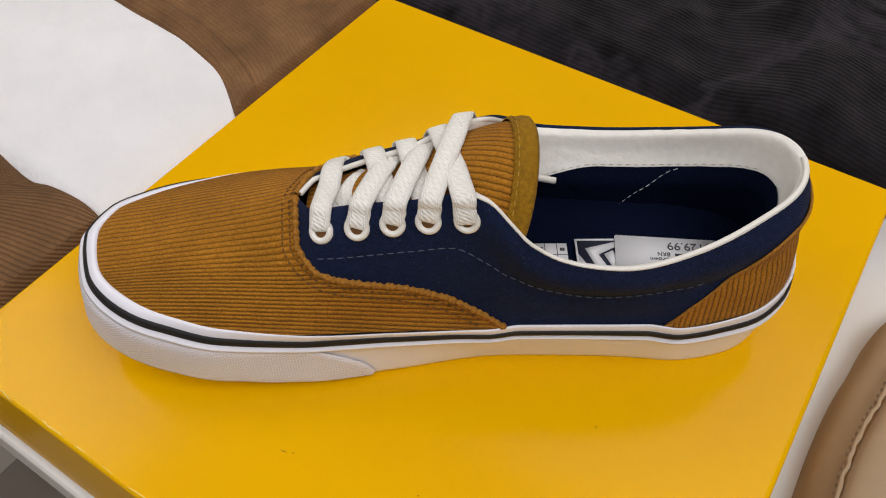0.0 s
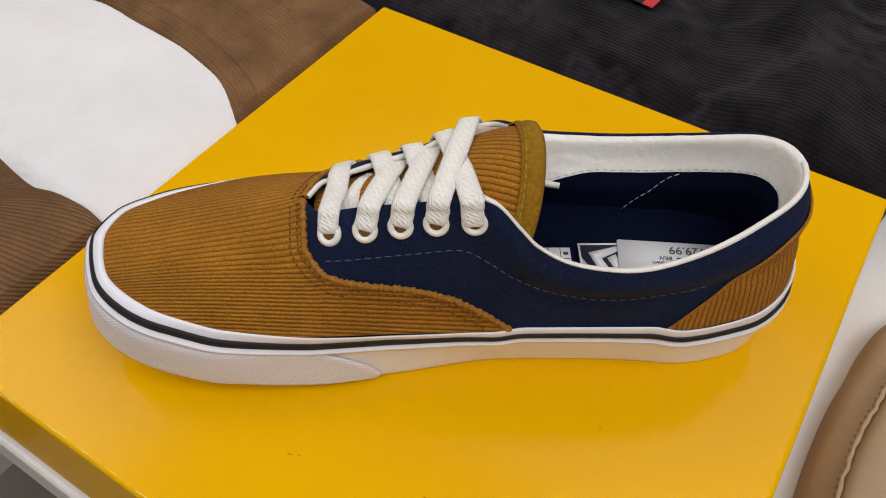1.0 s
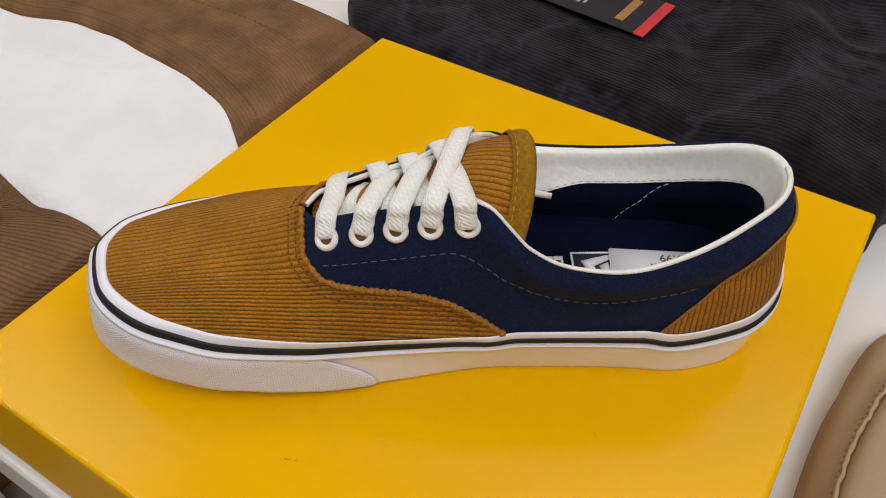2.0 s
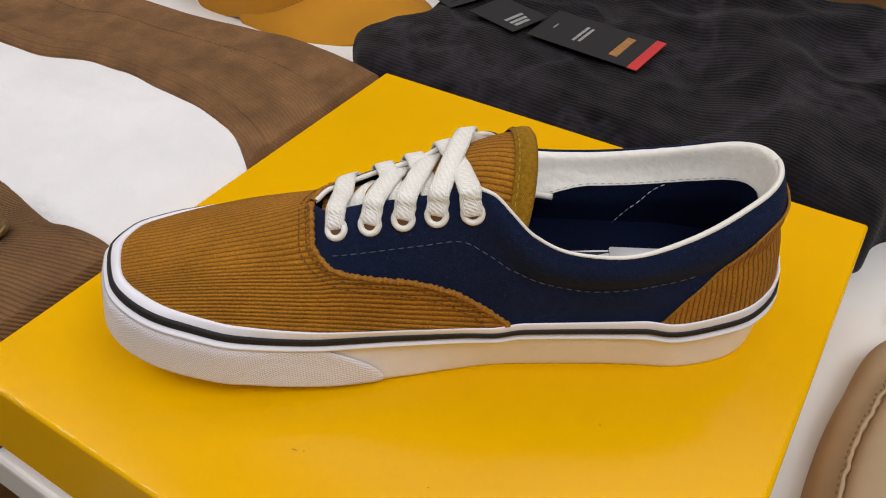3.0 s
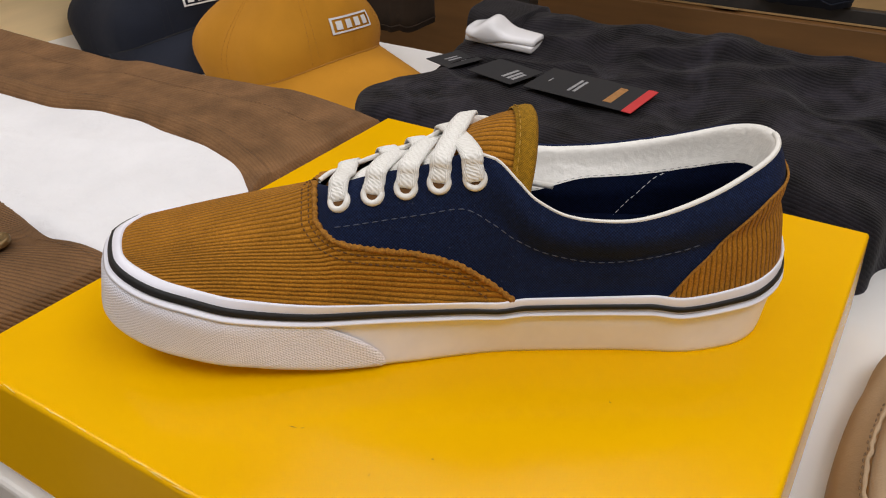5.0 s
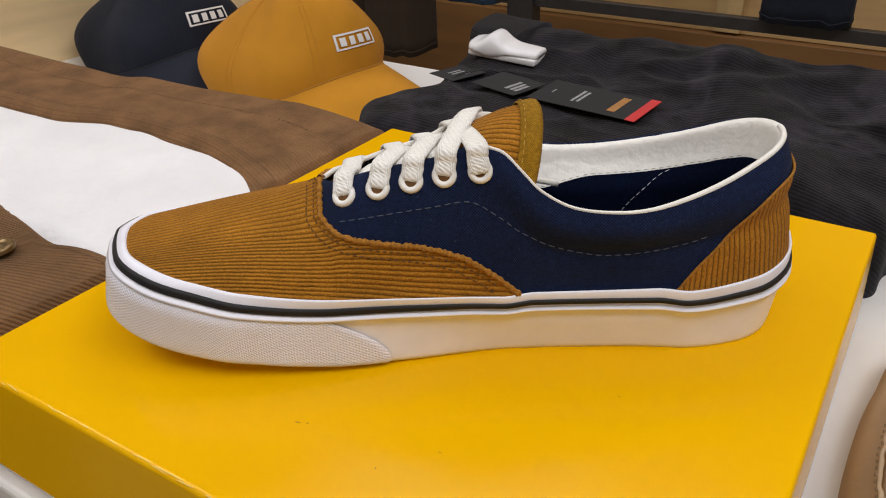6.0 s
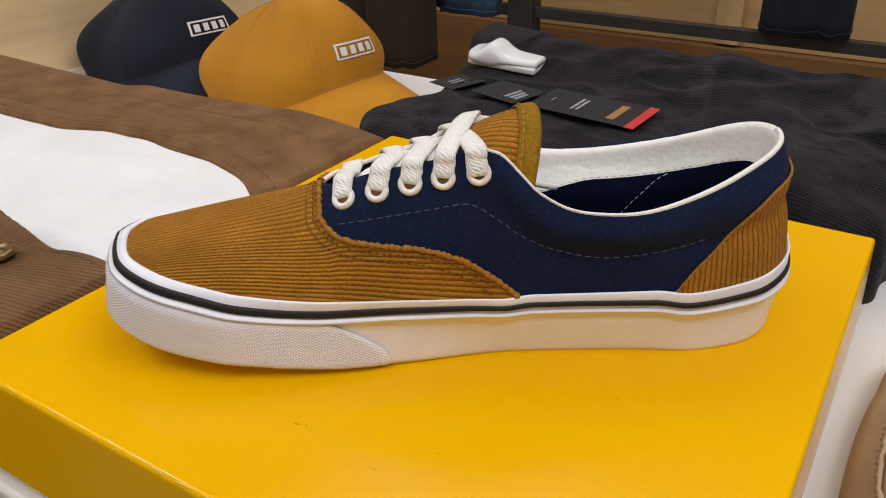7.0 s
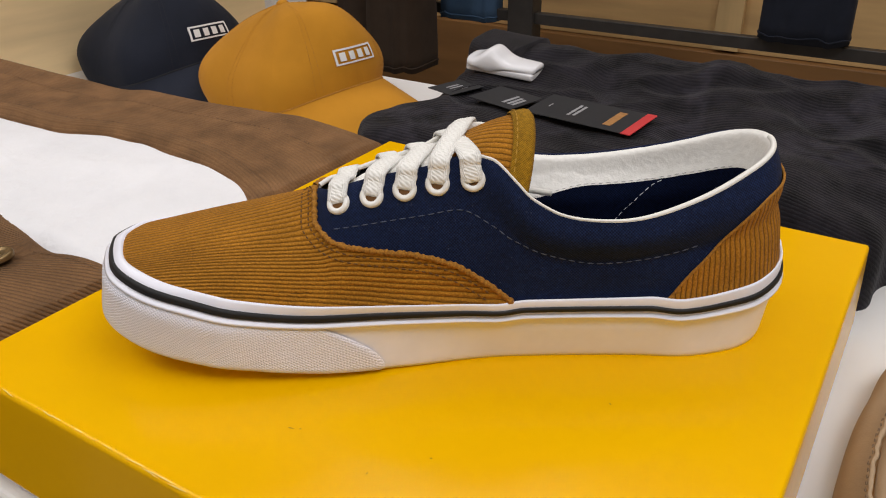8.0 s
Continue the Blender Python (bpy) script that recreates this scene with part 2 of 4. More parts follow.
def yellow_card():
    m = Mat("glossy_yellow_card", 0.33, 0, 0.0, 0, 0.13)
    m.p.inputs["Coat Roughness"].default_value = 0.16
    wide, fine = m.noise(9.0, 5), m.noise(160.0, 6, rough=0.7)
    col = m.ramp(wide, (0.80, 0.425, 0.0), (0.84, 0.455, 0.0))
    specks = m.node("TexVoronoi", Scale=48.0, Vector=m.coord.outputs["Object"]).outputs["Distance"]
    keep = m.ramp(m.noise(22.0, 2), (0, 0, 0), (1, 1, 1), 0.6, 0.64)
    dirt = m.math("MULTIPLY", m.ramp(specks, (0.75, 0.75, 0.75), (0, 0, 0), 0.02, 0.05), keep)
    m.colour(m.blend(dirt, col, (0.30, 0.14, 0.01)))
    r = m.node("MapRange", Value=fine)
    r.inputs["To Min"].default_value, r.inputs["To Max"].default_value = 0.11, 0.24
    m.t.links.new(r.outputs[0], m.p.inputs["Roughness"])
    m.relief(wide, 0.2, 0.004)
    m.relief(fine, 0.05, 0.0004)
    return m.m


def cloth(name, c, var=0.08, wrinkle=0.18, rough=0.9, swell=0.25):
    m = Mat(name, rough, 0, 0, 0.03, 0.2)
    n, f = m.noise(14.0, 5), m.noise(900.0, 2)
    m.colour(m.ramp(n, tuple(k * (1 - var) for k in c), tuple(min(1, k * (1 + var)) for k in c)))
    m.relief(n, swell, 0.006)
    m.relief(m.noise(70.0, 4), wrinkle, 0.002)
    m.relief(f, 0.35, 0.0005)
    return m.m


def wood(name, c, long=0):
    m = Mat(name, 0.5)
    mp = m.t.nodes.new("ShaderNodeMapping")
    m.t.links.new(m.coord.outputs["Object"], mp.inputs[0])
    sc = [14.0, 14.0, 14.0]
    sc[long] = 1.6
    mp.inputs["Scale"].default_value = sc
    n = m.noise(1.0, 6, mp.outputs[0])
    m.colour(m.ramp(n, tuple(k * 0.72 for k in c), tuple(k * 1.15 for k in c), 0.3, 0.7))
    m.relief(n, 0.08, 0.002)
    return m.m


M_LACE = lace_material()
M_BUMPER = bumper_material()
M_YELLOW = yellow_card()
M_TABLE = plain("white_laminate", (0.78, 0.77, 0.75), 0.35, 0.03, 12.0, 0.02)
M_TEE = cloth("white_cotton", (0.82, 0.82, 0.835), 0.06, 1.0, swell=0.7)
M_BROWN_CORD = corduroy("brown_corduroy", (0.195, 0.105, 0.048), 0.0030, 1, 0.62, 0.0008, nap=1.0, rub=(0.82, 1.16), patch=0.2, tuft=0.3)
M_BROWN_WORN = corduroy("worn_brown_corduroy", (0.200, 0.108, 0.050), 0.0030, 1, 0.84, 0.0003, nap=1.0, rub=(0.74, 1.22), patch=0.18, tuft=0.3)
M_BLACK_CORD = corduroy("charcoal_corduroy", (0.0078, 0.0070, 0.0092), 0.0032, 1, 0.62, 0.0003, 0.03, nap=1.0, sheen=0.08, rub=(0.4, 2.6), patch=0.18, tuft=0.5, dust=0.5)
M_CREAM = cloth("cream_cotton", (0.55, 0.47, 0.36), 0.08)
M_BEIGE = cloth("beige_cotton", (0.40, 0.29, 0.18), 0.14)
M_MUSTARD = cloth("mustard_cotton", (0.50, 0.222, 0.017), 0.12, 0.3)
M_CHARCOAL = cloth("charcoal_cotton", (0.013, 0.016, 0.026), 0.2, 0.3)
M_WHITE_PRINT = plain("white_print", (0.75, 0.75, 0.75), 0.6, 0.05, 100.0, 0.0)
M_OAK = wood("pale_oak", (0.95, 0.72, 0.40), 1)
M_OAK_DARK = wood("honey_oak", (0.24, 0.115, 0.034), 0)
M_STEEL = plain("dark_painted_steel", (0.030, 0.027, 0.025), 0.45, 0.2, 30.0, 0.03)
M_FLOOR = plain("grey_vinyl_floor", (0.28, 0.25, 0.22), 0.45, 0.15, 6.0, 0.02)
M_WALL = plain("cream_wall_paint", (0.62, 0.55, 0.45), 0.8, 0.04, 4.0, 0.02)
M_CEILING = plain("white_ceiling_paint", (0.8, 0.8, 0.78), 0.9, 0.02, 4.0, 0.0)
M_BRASS = plain("antique_brass", (0.22, 0.15, 0.07), 0.38, 0.35, 160.0, 0.1, 0.9)
M_TAG = plain("dark_grey_card", (0.013, 0.0128, 0.0145), 0.85, 0.06, 60.0, 0.0)
M_RED = plain("red_card", (0.55, 0.03, 0.035), 0.5, 0.05, 60.0, 0.0)
M_ORANGE = plain("orange_print", (0.36, 0.17, 0.05), 0.5, 0.2, 300.0, 0.0)
M_GLOSS_WHITE = plain("glossy_white_plastic", (0.78, 0.78, 0.80), 0.22, 0.02, 60.0, 0.0)
M_STITCH_BROWN = plain("brown_thread", (0.13, 0.072, 0.034), 0.8, 0.2, 900.0, 0.0)
M_STITCH_BEIGE = plain("beige_thread", (0.17, 0.11, 0.06), 0.8, 0.2, 900.0, 0.0)
M_SEAM_MUSTARD = plain("mustard_thread", (0.42, 0.185, 0.016), 0.8, 0.2, 900.0, 0.0)
M_SEAM_DARK = plain("black_thread", (0.010, 0.011, 0.014), 0.8, 0.2, 900.0, 0.0)
M_DARKBROWN = cloth("dark_brown_wool", (0.040, 0.026, 0.017), 0.2)
M_DENIM = cloth("blue_denim", (0.045, 0.085, 0.15), 0.15)
M_OAK_WALL = wood("oak_wall", (0.60, 0.39, 0.17), 0)
M_BATTEN = wood("light_batten", (0.62, 0.43, 0.20), 2)
M_WORN_GLINT = plain("worn_edge_glint", (0.85, 0.60, 0.14), 0.5, 0.1, 300.0, 0.0)
M_SCUFF = plain("brown_scuff", (0.30, 0.14, 0.01), 0.7, 0.3, 400.0, 0.0)

# ---- the room ----
TABLE_Z, FLOOR_Z, CEIL_Z = 0.043, -0.71, 1.95
BOX_TOP = 0.1


def slab(name, x0, x1, y0, y1, z0, z1, material, label, category, bevel=0.0, m=None):
    ob = link(name, box(bmesh.new(), x0, x1, y0, y1, z0, z1, bevel), material, False)
    if m:
        ob.matrix_world = m
    return tagged(ob, label, category, kind="structure")


slab("floor", -3.5, 3.5, -3.0, 3.0, FLOOR_Z - 0.1, FLOOR_Z, M_FLOOR, "grey vinyl shop floor under the table", "floor")
# Ceiling and four walls are out of view, added to bounce lamp light.
slab("ceiling", -3.5, 3.5, -3.0, 3.0, CEIL_Z, CEIL_Z + 0.1, M_CEILING, "unseen plain white ceiling added for bounce light", "ceiling")
slab("bounce_wall_north", -3.5, 3.5, 2.9, 3.0, FLOOR_Z, CEIL_Z, M_WALL, "unseen cream wall behind the panelling, added for bounce light", "wall")
slab("bounce_wall_south", -3.5, 3.5, -3.0, -2.9, FLOOR_Z, CEIL_Z, M_WALL, "unseen cream painted wall added for bounce light", "wall")
slab("bounce_wall_west", -3.5, -3.4, -2.9, 2.9, FLOOR_Z, CEIL_Z, M_WALL, "unseen cream painted wall added for bounce light", "wall")
slab("bounce_wall_east", 3.4, 3.5, -2.9, 2.9, FLOOR_Z, CEIL_Z, M_WALL, "unseen cream painted wall added for bounce light", "wall")

table = thing("display_table", pose(0, 0, 0), "white laminate display table under the folded clothes", "table")
part("tabletop", box(bmesh.new(), -0.60, 0.95, -0.3265, 0.30, TABLE_Z - 0.035, TABLE_Z, 0.003), M_TABLE, table, smooth=False)
for lx in (-0.55, 0.90):
    for ly in (-0.28, 0.25):
        part("leg", box(bmesh.new(), lx - 0.025, lx + 0.025, ly - 0.025, ly + 0.025, FLOOR_Z, TABLE_Z - 0.035, 0.002), M_TABLE, table, smooth=False)

# ---- yellow box ----
BX, BY = 0.3155, -0.3185
carton = thing("shoe_box", pose(0, 0, 0), "glossy yellow cardboard shoe box with scuffed edges on the white table", "box")
bm = box(bmesh.new(), 0.0, BX, BY, 0.0, 0.0505, BOX_TOP)
for v in bm.verts:
    if v.co.z < 0.06:  # the skirt of the lid flares a little
        v.co.y -= 0.0045 if v.co.y < -0.1 else -0.001
        v.co.x += 0.002 if v.co.x > 0.1 else -0.001
bmesh.ops.bevel(bm, geom=list(bm.edges), offset=0.0020, segments=4, profile=0.5, affect="EDGES")
part("lid", bm, M_YELLOW, carton, smooth=False)
part("base", box(bmesh.new(), 0.0015, BX - 0.0015, BY + 0.0005, -0.0015, TABLE_Z, 0.0502, 0.0008, 2), M_TABLE, carton, "white cardboard base", smooth=False)

for sx, sy, ln, turn in ((0.1510, -0.2740, 0.0030, 25), (0.1545, -0.2725, 0.0010, 80), (0.0300, -0.2300, 0.0012, 10), (0.2050, -0.2600, 0.0009, 50), (0.2480, -0.1980, 0.0012, 0), (0.1900, -0.2780, 0.0008, 120)):
    ob = part("scuff_mark", bmesh.new(), M_SCUFF, carton, "small brown scuff on the lid")
    bm = bmesh.new()
    tube(bm, spline([(-ln / 2, 0.0004, 0), (0, 0, 0.0001), (ln / 2, -0.0002, 0)], 8), lambda t: 0.00024 * (1.05 - abs(2 * t - 1)), 6, flat=0.5)
    bm.to_mesh(ob.data)
    bm.free()
    ob.matrix_world = pose(sx, sy, BOX_TOP + 0.0001, 0, 0, turn)

# Pale spots: worn card, plus the edge's glossy highlight put into colour.
edge_rng = random.Random(4)
for i in range(26):
    ob = part("worn_glint", bmesh.new(), M_WORN_GLINT, carton, "pale worn spot with painted glint on the lid's edge")
    bm = bmesh.new()
    ln = edge_rng.uniform(0.002, 0.011)
    tube(bm, [(-ln / 2, 0, 0), (-ln / 5, 0.0001, 0), (ln / 4, -0.0001, 0), (ln / 2, 0, 0)], lambda t: edge_rng.uniform(0.00018, 0.00042) * (1.05 - abs(2 * t - 1)), 6, flat=0.6)
    bm.to_mesh(ob.data)
    bm.free()
    x = edge_rng.uniform(0.004, 0.20)
    ob.matrix_world = pose(x, BY + 0.0004 + edge_rng.uniform(0, 0.0012), BOX_TOP - 0.00005, 0, 0, edge_rng.uniform(-6, 6))

# ---- the sneaker ----
# Its own axes: x from toe to heel, y across, z up from the lid.
# s runs round the shoe: 0 toe tip, +1 the heel by the inner side, -1 the heel by the outer side.
shoe = thing("sneaker", pose(0.1583, -0.2273, BOX_TOP, 0, 0, 33.7), "tan corduroy and navy canvas sneaker with white laces on yellow box", "shoe")

NEAR_X = prof((0, -0.1142), (0.06, -0.1098), (0.13, -0.0980), (0.22, -0.0790), (0.32, -0.055), (0.42, -0.025), (0.52, 0.010), (0.64, 0.054), (0.76, 0.090), (0.86, 0.120), (0.93, 0.150), (0.965, 0.1635), (0.985, 0.1705), (1, 0.1728), flat="ab")
NEAR_Y = prof((0, 0.040), (0.06, 0.0195), (0.13, 0.0060), (0.22, -0.0030), (0.32, -0.0070), (0.42, -0.0065), (0.52, -0.0025), (0.64, 0.0002), (0.76, 0.0002), (0.86, 0.0006), (0.93, 0.0065), (0.965, 0.0150), (0.985, 0.0260), (1, 0.038))
FAR_X = prof((0, -0.1142), (0.06, -0.1093), (0.13, -0.0965), (0.22, -0.0740), (0.32, -0.048), (0.42, -0.015), (0.55, 0.030), (0.70, 0.075), (0.86, 0.125), (0.93, 0.150), (0.965, 0.1635), (0.985, 0.1705), (1, 0.1728), flat="ab")
FAR_Y = prof((0, 0.040), (0.06, 0.0555), (0.13, 0.0666), (0.22, 0.0785), (0.32, 0.0875), (0.42, 0.0910), (0.55, 0.0880), (0.70, 0.0810), (0.86, 0.0770), (0.93, 0.0700), (0.965, 0.0610), (0.985, 0.0500), (1, 0.038))
FOX_TOP = prof((0, 0.0455), (0.13, 0.0425), (0.22, 0.0395), (0.32, 0.0362), (0.42, 0.0340), (0.52, 0.0318), (0.64, 0.0307), (0.86, 0.0310), (0.93, 0.0340), (1, 0.0420))
SPRING = prof((-0.118, 0.0205), (-0.107, 0.0175), (-0.096, 0.0138), (-0.085, 0.0112), (-0.071, 0.0088), (-0.055, 0.0066), (-0.038, 0.0046), (-0.018, 0.0028), (0.003, 0.0014), (0.025, 0.0006), (0.054, 0.0), (0.18, 0.0))
TUCK = prof((0, -0.0012), (0.10, -0.0006), (0.22, 0.0004), (0.32, 0.0008), (0.42, 0.002), (0.52, 0.0045), (0.64, 0.0080), (0.76, 0.0070), (0.86, 0.0036), (0.93, 0.0026), (1, 0.0026))
# The upper edge of the upper: the ridge over the toes, then eyestay and collar.
TOP_X = prof((0, -0.0985), (0.06, -0.094), (0.13, -0.086), (0.22, -0.071), (0.32, -0.050), (0.42, -0.0275), (0.435, -0.0245), (0.455, -0.0185), (0.50, 0.000), (0.555, 0.022), (0.595, 0.037), (0.62, 0.046), (0.645, 0.055), (0.67, 0.063), (0.72, 0.078), (0.785, 0.097), (0.84, 0.113), (0.89, 0.132), (0.94, 0.1480), (0.975, 0.1608), (1, 0.1656), flat="ab")
TOP_NEAR = prof((0, 0.041), (0.22, 0.040), (0.42, 0.0385), (0.435, 0.0370), (0.455, 0.0290), (0.50, 0.0255), (0.555, 0.0225), (0.595, 0.0205), (0.62, 0.0175), (0.645, 0.0125), (0.67, 0.0090), (0.72, 0.0062), (0.785, 0.0038), (0.84, 0.0060), (0.89, 0.0112), (0.94, 0.0190), (0.975, 0.0240), (1, 0.038))
TOP_FAR = prof((0, 0.041), (0.22, 0.040), (0.42, 0.0385), (0.435, 0.0400), (0.455, 0.0480), (0.50, 0.0515), (0.555, 0.0550), (0.595, 0.0580), (0.62, 0.0610), (0.645, 0.0715), (0.67, 0.0790), (0.72, 0.0792), (0.785, 0.0758), (0.84, 0.0726), (0.89, 0.0670), (0.94, 0.0600), (0.975, 0.0535), (1, 0.038))
TOP_Z = prof((0, 0.0468), (0.06, 0.0475), (0.13, 0.0492), (0.22, 0.0530), (0.32, 0.0580), (0.42, 0.0650), (0.455, 0.0700), (0.50, 0.0765), (0.555, 0.0820), (0.595, 0.0868), (0.62, 0.0860), (0.645, 0.0790), (0.67, 0.0710), (0.72, 0.0652), (0.785, 0.0650), (0.84, 0.0675), (0.89, 0.0728), (0.94, 0.0784), (0.975, 0.0845), (1, 0.0865), flat="b")
TOP_Z_FAR = prof((0.595, 0.0868), (0.62, 0.0850), (0.645, 0.0745), (0.67, 0.0645), (0.72, 0.0620), (0.785, 0.0638), (0.84, 0.0666), (0.89, 0.0718), (0.94, 0.0788), (0.975, 0.0842), (1, 0.0865), flat="b")
ROUND = prof((0, 0.74), (0.20, 0.72), (0.42, 0.64), (0.55, 0.54), (1, 0.54))


# How far the sole band leans in at its top edge and at the stripe, and how far the stripe dips below the top edge.
IN_TOP = prof((0, 0.0040), (0.06, 0.0045), (0.15, 0.0050), (0.26, 0.0048), (0.32, 0.0042), (0.38, 0.0030), (0.44, 0.0017), (0.50, 0.0), (0.58, -0.0006), (0.66, 0.0), (0.82, -0.0003), (0.86, -0.0008), (0.93, -0.0016), (1, -0.0018))
IN_STRIPE = prof((0, 0.0015), (0.06, 0.0027), (0.15, 0.0025), (0.26, 0.0036), (0.38, 0.0038), (0.44, 0.0034), (0.50, 0.0020), (0.58, 0.0010), (0.66, 0.0003), (0.82, 0.0003), (0.90, 0.0), (0.95, -0.0010), (1, -0.0012))
IN_BASE = prof((0, -0.0010), (0.10, -0.0008), (0.15, 0.0002), (0.20, 0.0014), (0.26, 0.0020), (0.32, 0.0018), (0.38, 0.0002), (0.50, -0.0010), (0.64, 0.0), (0.76, 0.0006), (0.84, 0.0018), (0.90, 0.0003), (1, 0.0))
DIP = prof((0, 0.0), (0.20, 0.0008), (0.30, 0.0020), (0.40, 0.0027), (0.52, 0.0020), (0.70, 0.0018), (0.82, 0.0024), (0.90, 0.0032), (1, 0.0038))
RISE = prof((0, 0.0010), (0.06, 0.0017), (0.26, 0.0016), (0.32, 0.0009), (0.40, 0.0002), (0.50, 0.0012), (0.58, 0.0010), (0.64, 0.0), (0.90, 0.0002), (1, -0.0008))
DIP_AT = prof((0.0, 0.0), (0.80, 1.0), (0.95, 1.0), (1.0, 0.0))


@functools.lru_cache(None)
def rim(s):
    """The sole's outer edge at its top."""
    a = abs(s)
    return Vector((NEAR_X(a), NEAR_Y(a))) if s >= 0 else Vector((FAR_X(a), FAR_Y(a)))


@functools.lru_cache(None)
def outward(s):
    if abs(s) > 0.9995:
        return Vector((1, 0))
    d = rim(min(s + 0.004, 1)) - rim(max(s - 0.004, -1))
    n = Vector((-d.y, d.x)).normalized()
    if n.dot(rim(s) - Vector((0.03, 0.04))) < 0:
        n = -n
    return n


def top_edge(s):
    """The upper edge at s; past the heel it goes on along the other side."""
    s = s - 2 if s > 1 else s + 2 if s < -1 else s
    a = abs(s)
    low = 0.0036 * step(0.43, 0.47, a) * step(0.61, 0.53, a) if s < 0 else 0.0
    return Vector((TOP_X(a), TOP_NEAR(a) if s >= 0 else TOP_FAR(a), (TOP_Z_FAR(a) if s < 0 and a > 0.597 else TOP_Z(a)) - low))


@functools.lru_cache(None)
def station(s):
    """Base, top edge and shape of the upper at s."""
    a = abs(s)
    n = outward(s)
    b = rim(s) - n * (IN_TOP(a) + max(0.0, IN_STRIPE(a) - IN_TOP(a)) + 0.0008 + 0.0012 * step(0.15, 0.5, a) + 0.0012 * step(0.63, 0.66, a) * (1 - step(0.84, 0.87, a)))
    t = top_edge(s)
    k = step(0.64, 0.69, a)
    if k > 0:
        t = t.lerp(sum((top_edge(s + e) * w for e, w in ((-0.036, 1), (-0.024, 2), (-0.012, 3), (0.0, 3), (0.012, 3), (0.024, 2), (0.036, 1))), Vector((0, 0, 0))) / 15, k)
    return n, b, FOX_TOP(a) + RISE(a) - 0.002, t.xy, t.z, step(0.57, 0.68, a), ROUND(a)


def upper(s, h, lift=0.0):
    """A point of the upper at s, h from the sole (0) to its top edge (1)."""
    n, b, bz, t, tz, k, e = station(s)
    w = h * math.pi / 2
    dome_f, dome_g = max(1 - math.cos(w), 0) ** e, math.sin(w)
    pad = 0.0042 * bump(h, 0.80, 0.22) * k * (1 - 0.45 * step(0.90, 1.0, abs(s))) - 0.0012 * bump(h, 0.50, 0.10) * k
    f, g = mix(dome_f, 0.62 * h + 0.38 * h**2, k), mix(dome_g, h, k)
    p = b.lerp(t, f) + n * (pad + lift * (1 - f * (1 - k)))
    return Vector((p.x, p.y, mix(bz, tz, g) + lift * f * (1 - k)))


@functools.lru_cache(None)
def level(s, z):
    """h at which the upper reaches the height z."""
    lo, hi = 0.0, 1.0
    for _ in range(24):
        m = (lo + hi) / 2
        if upper(s, m).z < z:
            lo = m
        else:
            hi = m
    return lo


THROAT = 0.429
VAMP_END = 0.642
VAMP_Z = prof((THROAT, 0.0588), (0.440, 0.0564), (0.452, 0.0548), (0.475, 0.0530), (0.505, 0.0517), (0.54, 0.0502), (0.575, 0.0467), (0.61, 0.0395), (VAMP_END, 0.0305))


@functools.lru_cache(None)
def wing(s):
    return level(s, VAMP_Z(abs(s)))


HEEL_S = 0.852
HEEL_Z = prof((HEEL_S, 0.0292), (0.872, 0.0400), (0.895, 0.0490), (0.925, 0.0612), (0.955, 0.0695), (1, 0.0738))


def vamp_border(side):
    """The vamp's upper edge, from the ridge down the throat and along the wing."""
    return [upper(side * THROAT, h, 0.0012) for h in line(1.0, wing(side * THROAT), 14)] + [upper(side * s, wing(side * s), 0.0012) for s in line(THROAT + 0.002, VAMP_END, 60)]


def beside(border, side, gap, lift=0.0003):
    """A line on the vamp at the given distance inside its border."""
    grid = [(a, b) for a in line(0.36, 0.66, 76) for b in line(0.02, 1.0, 50)]
    pts = np.array([upper(side * a, b, 0.0011) for a, b in grid])
    path = spline(border, 90)
    out = []
    for i, p in enumerate(path[:-6]):
        t = (path[min(i + 2, 89)] - path[max(i - 2, 0)]).normalized()
        k = int(np.argmin(((pts - np.array(p)) ** 2).sum(1)))
        a, b = grid[k]
        n = (upper(side * (a + 0.004), b) - upper(side * (a - 0.004), b)).cross(upper(side * a, min(b + 0.02, 1.0)) - upper(side * a, b - 0.02)).normalized()
        if n.dot(outward(side * a).to_3d() + Vector((0, 0, 0.5))) < 0:
            n = -n
        d = n.cross(t).normalized()
        if d.x > 0 and i < 30 or d.z > 0 and i >= 30:
            d = -d
        q = p + d * gap
        k = int(np.argmin(((pts - np.array(q)) ** 2).sum(1)))
        q = q - n * n.dot(q - Vector(pts[k])) + n * lift
        out.append(q)
    return [(out[max(i - 1, 0)] + out[i] * 2 + out[min(i + 1, len(out) - 1)]) / 4 for i in range(len(out))]


